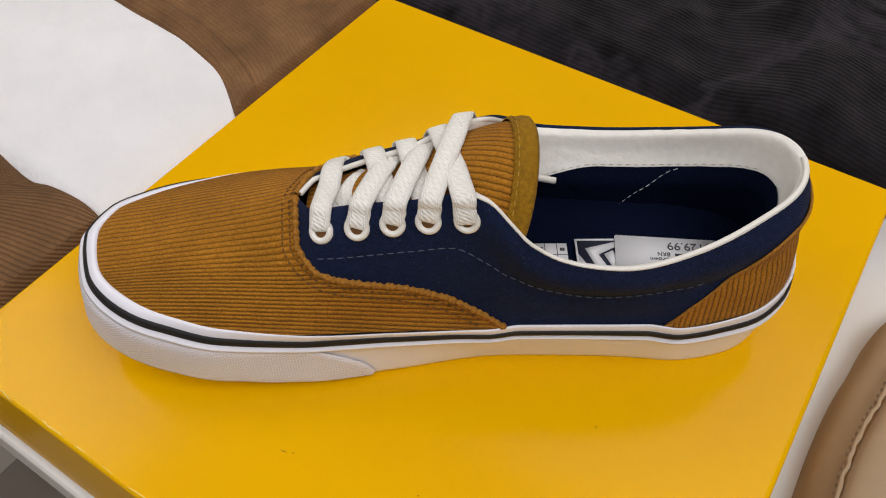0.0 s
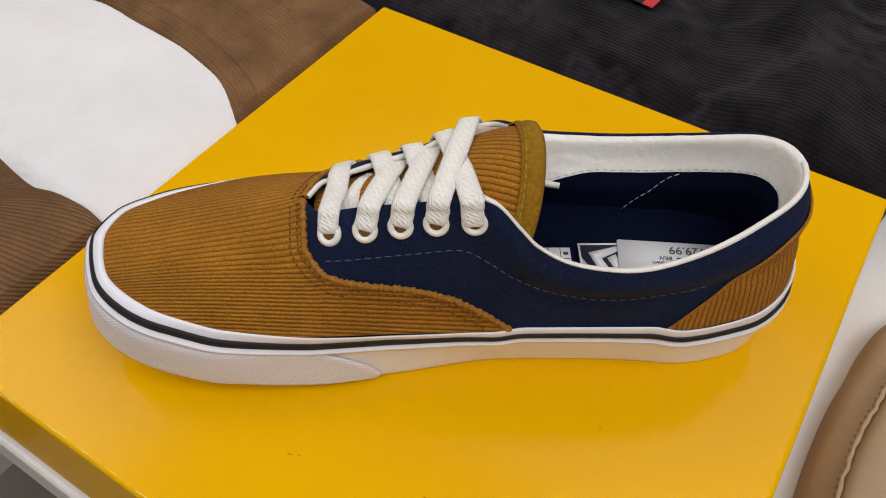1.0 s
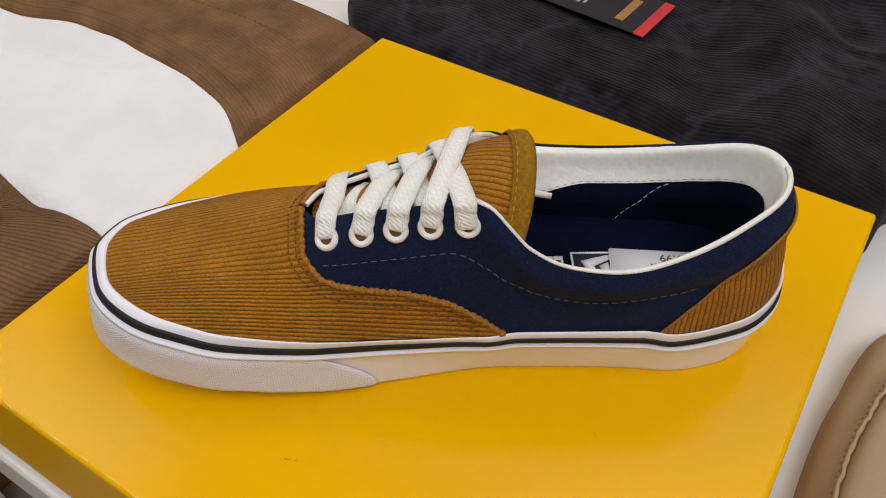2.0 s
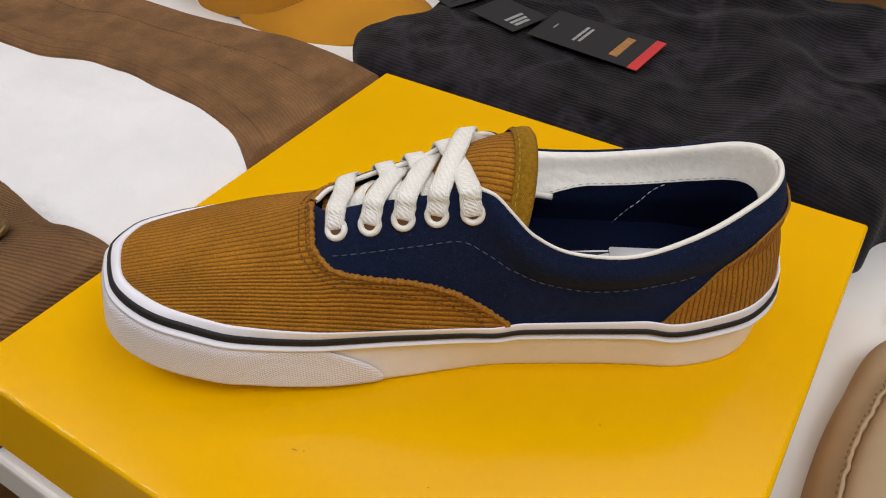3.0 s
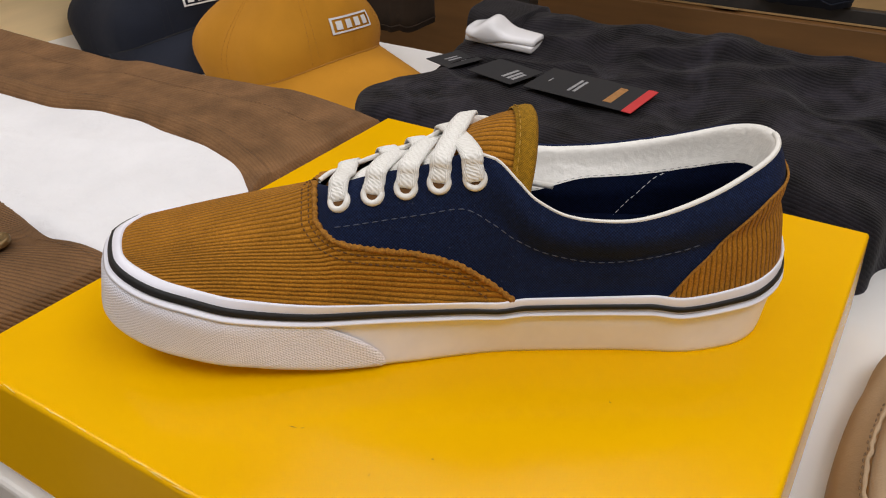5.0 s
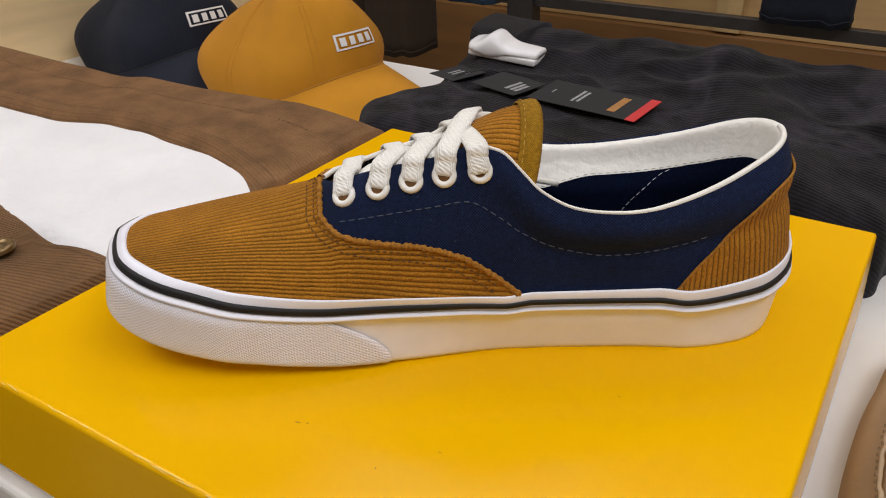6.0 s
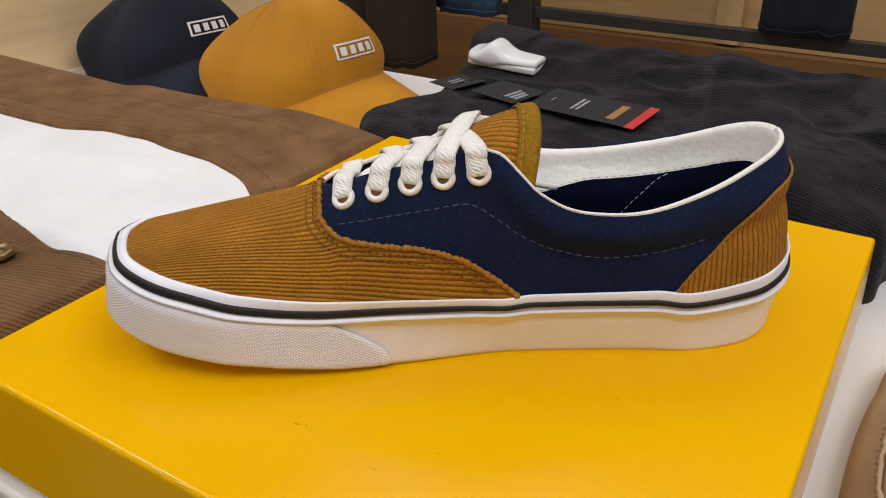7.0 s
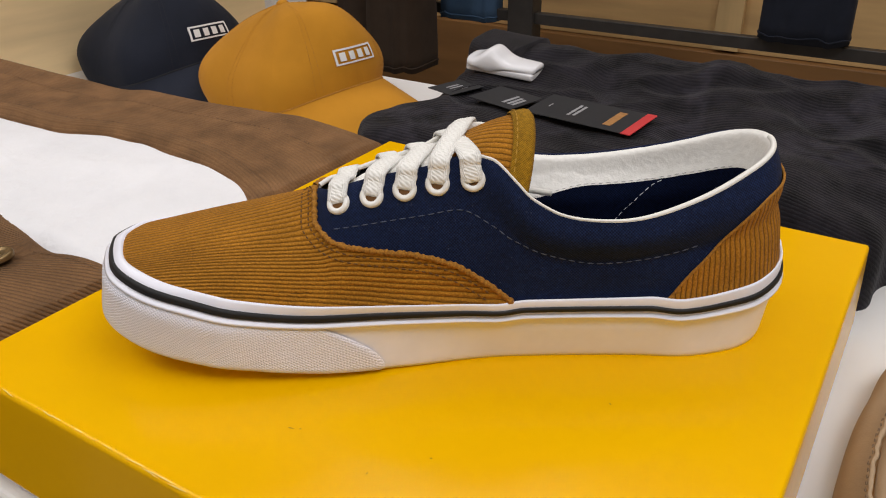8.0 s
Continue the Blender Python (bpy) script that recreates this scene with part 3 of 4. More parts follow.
def build_upper():
    for side in (1, -1):
        bm = bmesh.new()
        surface(bm, [side * v for v in line(0.42, 1.0, 110)], line(0.0, 1.0, 44), lambda s, h: upper(s, h), flip=side < 0)
        part("quarter", bm, M_NAVY, shoe, "navy canvas side panel with padded collar")
    bm = bmesh.new()

    def ribs(p):
        d = (p.y - 0.04) * (1.0 - 1.1 * p.x)
        return (p.x, d + 110 * d**3 + math.copysign(0.8, d) * max(0.0, 0.054 - p.z) * step(0.018, 0.034, abs(d)) + 0.1)

    for side in (1, -1):
        surface(bm, [side * v for v in line(0.0, THROAT, 90)], line(0.0, 1.0, 40), lambda s, h: upper(s, h, 0.0011), flip=side < 0, metres=lambda s, h: ribs(upper(s, h)))
        surface(bm, [side * v for v in line(THROAT, VAMP_END, 90)], line(0.0, 1.0, 30), lambda s, h: upper(s, h * wing(s), 0.0011), flip=side < 0, metres=lambda s, h: ribs(upper(s, h * wing(s))))
    bmesh.ops.remove_doubles(bm, verts=bm.verts, dist=2e-5)
    part("vamp", bm, M_CORD, shoe, "tan corduroy toe panel")
    bm = bmesh.new()
    for side in (1, -1):
        surface(bm, [side * v for v in line(HEEL_S, 1.0, 60)], line(0.0, 1.0, 24), lambda s, h: upper(s, h * level(s, HEEL_Z(abs(s))), 0.0011), flip=side < 0)
    bmesh.ops.remove_doubles(bm, verts=bm.verts, dist=2e-5)
    part("heel_counter", bm, M_CORD_HEEL, shoe, "tan corduroy heel panel")
    # folded edges of the panels, nubbed by the ribs
    for side in (1, -1):
        path = spline([p + Vector((0, 0, 0.0004 * noise.noise(p * 260.0))) for p in vamp_border(side)], 330)
        bm = bmesh.new()
        tube(bm, path, lambda t: 0.0012 + 0.00022 * math.sin(t * 250 + 4 * noise.noise(Vector((t * 20, 0, side)))) + 0.0005 * noise.noise(Vector((t * 34, side, 0))), 8)
        part("vamp_edge", bm, M_PILE, shoe)
        path = [upper(side * s, level(side * s, HEEL_Z(s)), 0.0010) for s in line(HEEL_S, 1.0, 40)]
        bm = bmesh.new()
        tube(bm, path, 0.0006, 8)
        part("heel_edge", bm, M_PILE, shoe)
    # padded roll outside the piping
    for side in (-1,):
        bm = bmesh.new()
        tube(bm, [upper(side * s, 0.985) + outward(side * s).to_3d() * 0.0004 for s in line(0.60, 1.0, 100)], lambda t: 0.0014 * step(0.0, 0.12, t) * step(1.0, 0.85, t) + 0.0001, 10)
        part("collar_roll", bm, M_NAVY, shoe, "navy canvas roll of the collar")
    # white piping on eyestay and collar
    for side in (1, -1):
        bm = bmesh.new()
        tube(bm, [upper(side * s, 1.0) - outward(side * s).to_3d() * 0.0009 + Vector((0, 0, 0.0001)) for s in line(0.588 if side > 0 else 0.437, 1.0 if side > 0 else 0.70, 140)], lambda t: 0.0008 + 0.0004 * step(0.3, 0.8, t) if side > 0 else 0.0010 * step(1.0, 0.85, t) + 0.0001, 8)
        part("piping", bm, M_PIPING, shoe, "thin white piping along the collar")


def inner(s, h):
    p, n = upper(s, max(h, 0)), outward(s)
    deep = 0.0105 * math.sin(min(1, (1 - h) / 0.46) * math.pi / 2) ** 0.60 + 0.0012 * step(0.6, 0.2, h)
    return Vector((p.x - n.x * deep, p.y - n.y * deep, p.z + 0.0016 * bump(h, 0.93, 0.07) + 0.0006 * noise.noise(Vector((p.x * 170, p.y * 170, p.z * 300))) * bump(h, 0.80, 0.14) - (0.012 * -h if h < 0 else 0)))


def lining_foot(s):
    """Where the white lining ends and the navy one begins; it reaches lower beside the tongue."""
    return 0.64 - 0.22 * step(0.78, 0.64, abs(s)) * (s < 0)


def build_inside():
    for side in (1, -1):
        bm = bmesh.new()
        surface(bm, [side * v for v in line(0.585, 1.0, 90)], line(0.0, 1.0, 26), lambda s, v: inner(s, mix(1.0, lining_foot(s), v)), flip=side < 0)
        part("collar_lining", bm, M_LEATHER, shoe, "creased white leather collar lining")
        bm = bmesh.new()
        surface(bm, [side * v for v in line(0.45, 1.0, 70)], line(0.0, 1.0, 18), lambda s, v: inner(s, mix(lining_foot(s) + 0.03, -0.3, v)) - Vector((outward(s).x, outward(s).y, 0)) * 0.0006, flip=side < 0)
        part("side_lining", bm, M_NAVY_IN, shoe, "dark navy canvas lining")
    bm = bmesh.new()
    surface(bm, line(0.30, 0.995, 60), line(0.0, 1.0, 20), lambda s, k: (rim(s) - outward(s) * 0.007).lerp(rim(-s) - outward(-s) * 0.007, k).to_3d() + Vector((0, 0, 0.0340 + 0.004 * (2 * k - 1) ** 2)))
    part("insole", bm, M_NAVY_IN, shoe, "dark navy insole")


FOX = ((0.0, 0.0), (0.05, 0.0003), (0.10, 0.0004), (0.2, 0.0004), (0.3, 0.0004), (0.4, 0.0004), (0.5, 0.0004), (0.6, 0.0004), (0.72, 0.0005), (0.765, 0.0012), (0.782, 0.0030), (0.812, 0.0029), (0.832, 0.0012), (0.85, 0.0011), (0.91, 0.0010), (0.96, 0.0006), (0.988, 0.0001), (1.0, -0.0006), (0.985, -0.0014), (0.93, -0.0024))


def sole_point(s, k, out):
    """k: 0 at the ground to 1 at the top of the foxing."""
    a = abs(s)
    n = outward(s)
    p = rim(s) - n * (TUCK(a) * (1 - k) ** 0.8 + 0.0012 * step(0.62, 0.66, a) * (1 - step(0.83, 0.87, a)) * step(0.6, 0.75, k)) + n * out
    p = p + n * (0.0031 * step(0.44, 0.24, a) * (1 - step(0.62, 0.92, k)) * step(-0.25, 0.12, k))
    lean = mix(IN_BASE(a), IN_STRIPE(a), min(k / 0.85, 1)) if k < 0.95 else mix(IN_STRIPE(a), IN_TOP(a), min((k - 0.95) / 0.05, 1))
    p = p - n * (IN_TOP(a) if out < -0.001 else lean)
    z0 = SPRING(p.x)
    return Vector((p.x, p.y, -DIP(a) * DIP_AT(k) + mix(z0, FOX_TOP(a) + RISE(a) + 0.0010 * step(0.62, 0.66, a) * (1 - step(0.83, 0.87, a)), k)))


def build_sole():
    ring = line(-1.0, 1.0, 261)[:-1]
    bm = bmesh.new()
    rows = surface(bm, ring, list(range(len(FOX))), lambda s, j: sole_point(s, *FOX[j]), wrap_u=True)
    bmesh.ops.contextual_create(bm, geom=[r[0] for r in rows])
    part("foxing", bm, M_WHITE_RUBBER, shoe, "white rubber sole band")
    bm = bmesh.new()
    band = ((0.853, 0.0006), (0.858, 0.0022), (0.942, 0.0015), (0.949, 0.0001))
    surface(bm, ring, list(range(4)), lambda s, j: sole_point(s, band[j][0] + (0.024 * step(0.45, 0.65, abs(s)) if j < 2 else 0.0), band[j][1]), wrap_u=True)
    part("stripe", bm, M_BLACK_RUBBER, shoe, "thin black stripe round the sole")
    bm = bmesh.new()

    def toe(u, v):
        end = mix(0.500, 0.425, v**2.2)
        return sole_point(u * end, mix(0.012, 0.775, v), 0.0021 - 0.0004 * step(0.92, 1.0, v) - 0.0010 * step(0.99, 1.0, abs(u)) - 0.001 * step(0.06, 0.0, v))

    surface(bm, line(-1.0, 1.0, 181), line(0.0, 1.0, 16), toe, metres=lambda u, v: (u * mix(0.155, 0.132, v**2.2), v * 0.024))
    part("toe_bumper", bm, M_BUMPER, shoe, "textured white rubber toe bumper")


build_upper()
build_inside()
build_sole()


# ---- tongue, eyelets, laces, stitching ----
TONGUE_Z = prof((-0.022, 0.0635), (0.0, 0.0715), (0.02, 0.0785), (0.04, 0.0885), (0.055, 0.0942), (0.067, 0.0968))
TONGUE_W = prof((-0.022, 0.012), (0.03, 0.0215), (0.067, 0.0275))
TONGUE_D = prof((-0.022, 0.003), (0.03, 0.0120), (0.067, 0.0260))


def tongue_point(x, a, lift=0.0):
    w = 1.35 * a
    n = Vector((-0.25, math.sin(w), math.cos(w))).normalized()
    x2 = x - (0.0035 + 0.005 * a * a) * step(0.02, 0.067, x)
    return Vector((x2, 0.0390 + TONGUE_W(x) * math.sin(w) / math.sin(1.35), TONGUE_Z(x) - TONGUE_D(x) * (1 - math.cos(w)) / (1 - math.cos(1.35)))) + n * lift


def stitches(path, length=0.0024, gap=0.0014, r=0.00028, lift=0.0):
    """Dashes of thread along a path."""
    bm = bmesh.new()
    pts = [Vector(p) for p in path]
    dist = [0.0]
    for a, b in zip(pts, pts[1:]):
        dist.append(dist[-1] + (b - a).length)

    def at(d):
        i = min(max(int(np.searchsorted(dist, d, "right")) - 1, 0), len(pts) - 2)
        return pts[i].lerp(pts[i + 1], (d - dist[i]) / max(dist[i + 1] - dist[i], 1e-9))

    d = 0.0
    while d + length < dist[-1]:
        a, b = at(d), at(d + length)
        tube(bm, [a, at(d + length * 0.3), at(d + length * 0.7), b], lambda t: r * (0.45 if t in (0, 1) else 1), 5)
        d += length + gap
    return bm


def build_tongue():
    tongue = bmesh.new()
    surface(tongue, line(-0.022, 0.0665, 50), line(-1, 1, 40), tongue_point)
    ob = part("tongue", tongue, M_CORD_TONGUE, shoe, "tan corduroy tongue with webbing edge")
    sol = ob.modifiers.new("thick", "SOLIDIFY")
    sol.thickness, sol.offset = 0.0028, -1
    bm = bmesh.new()
    loop = [(0.0595, 0.0008), (0.060, 0.0014), (0.0655, 0.0014), (0.0672, 0.0008), (0.0676, -0.001), (0.0670, -0.0034), (0.060, -0.0034)]
    surface(bm, list(range(len(loop))), line(-1.01, 1.01, 60), lambda i, a: tongue_point(loop[i][0], a, loop[i][1]) + Vector((max(0, loop[i][0] - 0.067), 0, 0)))
    band = part("tongue_edge", bm, M_BRAID, ob, "mustard webbing tape")
    part("stitching", stitches([tongue_point(0.0615, a, 0.0017) for a in line(-1, 1, 80)], 0.0022, 0.0013), M_STITCH_YELLOW, band)
    return ob


def place_on(side, target):
    """s and h of the point of the upper nearest to target."""
    best = min(((upper(side * s, h) - target).length, s, h) for s in line(0.44, 0.66, 67) for h in line(0.5, 1.0, 41))
    return side * best[1], best[2]


def normal(s, h):
    du = upper(s + 0.003, h) - upper(s - 0.003, h)
    dv = upper(s, h) - upper(s, h - 0.02)
    n = du.cross(dv).normalized()
    return n if n.dot(outward(s).to_3d()) > 0 else -n


EYES = [Vector((mix(-0.0140, 0.0393, i / 4), mix(0.0207, 0.0155, (i / 4) ** 1.5), mix(0.0667, 0.0789, i / 4) + 0.0006 * bump(i, 2, 1.2))) for i in range(5)]


def eyelet_mesh():
    bm = bmesh.new()
    ring = ((0.0024, -0.0012), (0.0024, 0.0004), (0.0030, 0.0011), (0.0038, 0.0013), (0.0045, 0.0009), (0.0049, 0.0001), (0.0049, -0.0006))
    surface(bm, [2 * math.pi * i / 28 for i in range(28)], list(range(len(ring))), lambda w, j: (ring[j][0] * math.cos(w), ring[j][0] * math.sin(w), ring[j][1]), wrap_u=True)
    return bm


def hole_mesh():
    bm = bmesh.new()
    bmesh.ops.create_circle(bm, cap_ends=True, radius=0.0027, segments=20)
    return bm


def ribbon(name, points, normals, n=64, half=0.0043):
    path = spline(points, n)
    nn = [v.normalized() for v in spline(normals, n)]
    bm = bmesh.new()
    tube(bm, path, lambda t: half * (1 - 0.42 * bump(t, 0.0, 0.09) - 0.42 * bump(t, 1.0, 0.09) + 0.05 * noise.noise(Vector((t * 16, points[0].x * 300, 0)))), 14, flat=0.22, normals=nn)
    return part(name, bm, M_LACE, lace)


def build_lacing():
    near, far, n_near, n_far, u_near, u_far = [], [], [], [], [], []
    for e in EYES:
        s, h = place_on(1, e)
        for side, pts, nn, uu in ((1, near, n_near, u_near), (-1, far, n_far, u_far)):
            p, n = upper(side * s, h), normal(side * s, h)
            pts.append(p)
            nn.append(n)
            uu.append(upper(side * s, 1.0))
            ob = part("eyelet", eyelet_mesh(), M_EYELET, shoe, "glossy off-white eyelet")
            ob.matrix_local = Matrix.Translation(p + n * 0.0003) @ n.to_track_quat("Z", "Y").to_matrix().to_4x4()
            ob2 = part("eyelet_hole", hole_mesh(), M_STITCH_TAN, ob)
            ob2.matrix_local = pose(0, 0, 0.0001)

    def strap(a, na, ua, ub, nb, b, over, high):
        """From eyelet a straight across over its edge ua, to eyelet b over its edge ub, or under that edge."""
        up = Vector((0, 0, 1))
        te = abs(ua.y - a.y) / abs(b.y - a.y)
        tb = 1 - abs(ub.y - b.y) / abs(b.y - a.y)

        def on(t, z):
            p = a.lerp(b, t)
            return Vector((p.x, p.y, z))

        slope = 0.24
        za, zb = ua.z + slope * (on(te, 0).x - ua.x), ub.z + slope * (on(tb, 0).x - ub.x)
        mid = on(0.5, 0)
        mid.z = max(mix(za, zb, 0.5), TONGUE_Z(mid.x) + 0.0012) + high
        pts = [a - na * 0.0012, a + na * 0.0011 + (on(te, za) - a) * 0.12, on(te * 0.55, mix(a.z, za, 0.60)) + na * 0.0019, on(te, za) + (na + up).normalized() * (0.0019 + high * 0.5), mid]
        nrm = [na, na, na, (na + up).normalized(), up]
        if over:
            pts += [on(tb, zb) + (nb + up).normalized() * 0.0018, on(mix(tb, 1, 0.45), mix(b.z, zb, 0.60)) + nb * 0.0018, b + nb * 0.0010, b - nb * 0.0012]
            nrm += [(nb + up).normalized(), nb, nb, nb]
        else:
            pts += [on(mix(tb, 0.5, 0.2), zb - 0.0016), on(mix(tb, 1, 0.5), mix(b.z, zb, 0.5)) - nb * 0.0024]
            nrm += [(nb + up).normalized(), nb]
        return pts, nrm

    ribbon("lace_strap", *strap(near[0], n_near[0], u_near[0], u_far[0], n_far[0], far[0], True, 0.0006))
    for i in (1, 2):
        ribbon("lace_strap", *strap(far[i], n_far[i], u_far[i], u_near[i + 1], n_near[i + 1], near[i + 1], False, 0.0))
        ribbon("lace_strap", *strap(near[i], n_near[i], u_near[i], u_far[i + 1], n_far[i + 1], far[i + 1], False, 0.0015))
    ribbon("lace_strap", *strap(far[3], n_far[3], u_far[3], u_near[4], n_near[4], near[4], True, 0.0006))
    ribbon("lace_strap", *strap(near[3], n_near[3], u_near[3], u_far[4], n_far[4], far[4], True, 0.0024))
    ribbon("lace_strap", [near[0].lerp(u_near[0], 1.1) + Vector((0.006, 0.001, -0.004)), (u_near[1] + u_far[0]) / 2 + Vector((0.002, -0.001, -0.0030)), u_far[1] + Vector((0.002, -0.002, -0.003))], [Vector((0, -0.3, 1)), Vector((0, 0, 1)), Vector((0, 0.3, 1))], 20)
    bm = bmesh.new()
    tube(bm, spline([(0.052, 0.0630, 0.0560), (0.066, 0.0612, 0.0540), (0.0775, 0.0600, 0.0522)], 14), 0.0014, 10)
    part("lace_tip", bm, M_PIPING, lace, "white plastic lace tip")


lace = part("lace", bmesh.new(), M_LACE, shoe, "flat white cotton lace")
build_tongue()
build_lacing()

COLLAR_Z = prof((0.455, 0.0592), (0.50, 0.0622), (0.55, 0.0653), (0.585, 0.0676), (0.62, 0.0615), (0.643, 0.0558), (0.685, 0.0500), (0.755, 0.0462), (0.83, 0.0480), (0.885, 0.0530))
for side in (1, -1):
    part("stitching", stitches([upper(side * s, level(side * s, COLLAR_Z(s)), 0.0002) for s in line(0.455, 0.888, 160)], 0.0026, 0.0012, 0.00024), M_STITCH_NAVY, shoe, "grey stitched seam")
    for gap in (0.0028, 0.0058):
        part("stitching", stitches(beside(vamp_border(side), side, gap), 0.0017, 0.0010, 0.00034), M_STITCH_TAN, shoe, "dark tan stitched seam")
part("stitching", stitches([inner(-mix(0.880, 0.798, t**0.65), mix(0.66, 0.06, t)) - outward(-0.8).to_3d() * 0.0013 for t in line(0, 1, 30)], 0.0022, 0.0011, 0.00018), M_STITCH_WHITE, shoe, "white dashed seam on the lining")


part("stitching", stitches([inner(-a, lining_foot(-a) + 0.045) - outward(-a).to_3d() * 0.0003 for a in line(0.62, 0.97, 90)], 0.0020, 0.0014, 0.00016), M_STITCH_GREY, shoe, "pale grey seam along the foot of the lining")


def flat_shape(points, z, thick=0.0003):
    """A thin sheet with the given corners."""
    bm = bmesh.new()
    a = [bm.verts.new((*p, z)) for p in points]
    b = [bm.verts.new((*p, z + thick)) for p in points]
    bm.faces.new(list(reversed(a)))
    bm.faces.new(b)
    for i in range(len(points)):
        k = (i + 1) % len(points)
        bm.faces.new((a[i], a[k], b[k], b[i]))
    bmesh.ops.recalc_face_normals(bm, faces=bm.faces)
    return bm


def rect(x0, x1, y0, y1):
    return [(x0, y0), (x1, y0), (x1, y1), (x0, y1)]


def lettering(name, text, size, material, parent, m, thick=0.0001):
    data = bpy.data.curves.new(name, "FONT")
    data.body, data.size, data.extrude, data.align_x, data.align_y = text, size, thick, "CENTER", "CENTER"
    data.materials.append(material)
    ob = new(name, data)
    ob.parent = parent
    ob.matrix_local = m
    return ob


IN_Z = 0.0352
logo = part("insole_print", flat_shape(rect(0.0852, 0.1040, 0.010, 0.0423), IN_Z), M_NAVY_INK, shoe, "navy and white printed emblem on the insole")
for pts in (rect(0.0852, 0.1040, 0.0414, 0.0423), rect(0.0852, 0.0861, 0.010, 0.0414), [(0.0861, 0.0345), (0.0861, 0.022), (0.0925, 0.022), (0.0890, 0.0290)], [(0.0892, 0.0372), (0.0930, 0.0270), (0.0975, 0.0270), (0.0944, 0.0340), (0.1040, 0.0392), (0.1040, 0.0412)], [(0.0967, 0.0342), (0.0995, 0.0270), (0.1030, 0.0270), (0.1005, 0.0362)]):
    part("print_shape", flat_shape(pts, IN_Z + 0.0003), M_PAPER, logo)
size_label = part("size_label", flat_shape(rect(0.066, 0.0818, 0.0285, 0.0402), IN_Z), M_PAPER, shoe, "small white printed size label")
for pts in (rect(0.0660, 0.0818, 0.0340, 0.0343), rect(0.0775, 0.0778, 0.0285, 0.0402), rect(0.0725, 0.0728, 0.0285, 0.0402), rect(0.0685, 0.0718, 0.0352, 0.0362), rect(0.0685, 0.0718, 0.0372, 0.0382), rect(0.0788, 0.0808, 0.0362, 0.0378)):
    part("print_bar", flat_shape(pts, IN_Z + 0.0003, 0.0001), M_INK, size_label)
sticker = thing("price_sticker", pose(0, 0, 0), "white paper price sticker lying on the insole", "sticker")
sticker.matrix_world = shoe.matrix_world @ pose(0.1222, 0.0315, IN_Z + 0.0010, 0, 0, -5.0)
part("paper", flat_shape([(-0.0205, -0.0105), (0.0205, -0.0105), (0.0212, -0.0098), (0.0212, 0.0098), (0.0205, 0.0105), (-0.0205, 0.0105), (-0.0212, 0.0098), (-0.0212, -0.0098)], 0), M_PAPER, sticker)
lettering("price", "$129.99", 0.0056, M_INK, sticker, pose(0.0092, 0.0062, 0.00045, 0, 0, 180))
lettering("colour_code", "BRN", 0.0028, M_INK, sticker, pose(-0.0015, 0.0016, 0.00045, 0, 0, 180))
lettering("colour_name", "Brown", 0.0028, M_INK, sticker, pose(-0.0035, -0.0012, 0.00045, 0, 0, 180))
for pts in (rect(0.003, 0.010, 0.0008, 0.0022), rect(0.002, 0.006, -0.0020, -0.0006), rect(-0.006, 0.004, -0.0050, -0.0036)):
    part("print_bar", flat_shape(pts, 0.0003, 0.0001), M_INK, sticker)

# ---- clothes and caps ----


def creases(x, y, seed, size=1.0):
    """Soft folds of lying cloth, in units of about one."""
    p = Vector((x * 10 * size + seed, y * 10 * size - seed, seed))
    bend = noise.noise(p * 0.7) * 0.8
    ridge = 1 - abs(noise.noise(Vector((p.x * 0.8 + bend, p.y * 1.6 + bend, seed + 3)))) * 2.2
    return 0.6 * noise.noise(p) + 0.55 * max(ridge, -0.5) + 0.25 * noise.noise(p * 3.1)


def heap(outline, top, fold=0.004, seed=0.0, edge=3.0, n=200, m=60, base=TABLE_Z, axis=0.0, size=1.0):
    """A folded garment: a soft slab over the closed outline, with rounded sides and folds."""
    rimline = spline([*outline, outline[0]], n + 1)[:-1]
    c = sum(rimline, Vector((0, 0, 0))) / n
    bm = bmesh.new()
    uv = bm.loops.layers.uv.verify()
    rings, fall = [], {}
    for j in range(m + 1):
        r = math.sin(j / m * math.pi / 2) if j < m else 1.0
        ring = []
        for q in rimline:
            p = c + (q - c) * r
            hgt = (1 - r**edge) ** (1 / edge) if r < 1 else 0.0
            amp = fold(p.x, p.y) if callable(fold) else fold
            ring.append((p.x, p.y, base + (top(p.x, p.y) - base) * hgt + amp * creases(p.x, p.y, seed, size) * hgt))
            fall[len(rings), len(ring) - 1] = (top(p.x, p.y) - base) * (1 - hgt)
        rings.append([bm.verts.new(v) for v in ring])
    drop = {rings[j][i]: d for (j, i), d in fall.items()}
    for j in range(m):
        for i in range(n):
            k = (i + 1) % n
            f = bm.faces.new((rings[j + 1][i], rings[j + 1][k], rings[j][k], rings[j][i]))
            for loop in f.loops:
                co = loop.vert.co
                loop[uv].uv = (co.x * math.cos(axis) + co.y * math.sin(axis), -co.x * math.sin(axis) + co.y * math.cos(axis) - 0.9 * drop[loop.vert])
    bmesh.ops.remove_doubles(bm, verts=bm.verts, dist=1e-6)
    return bm


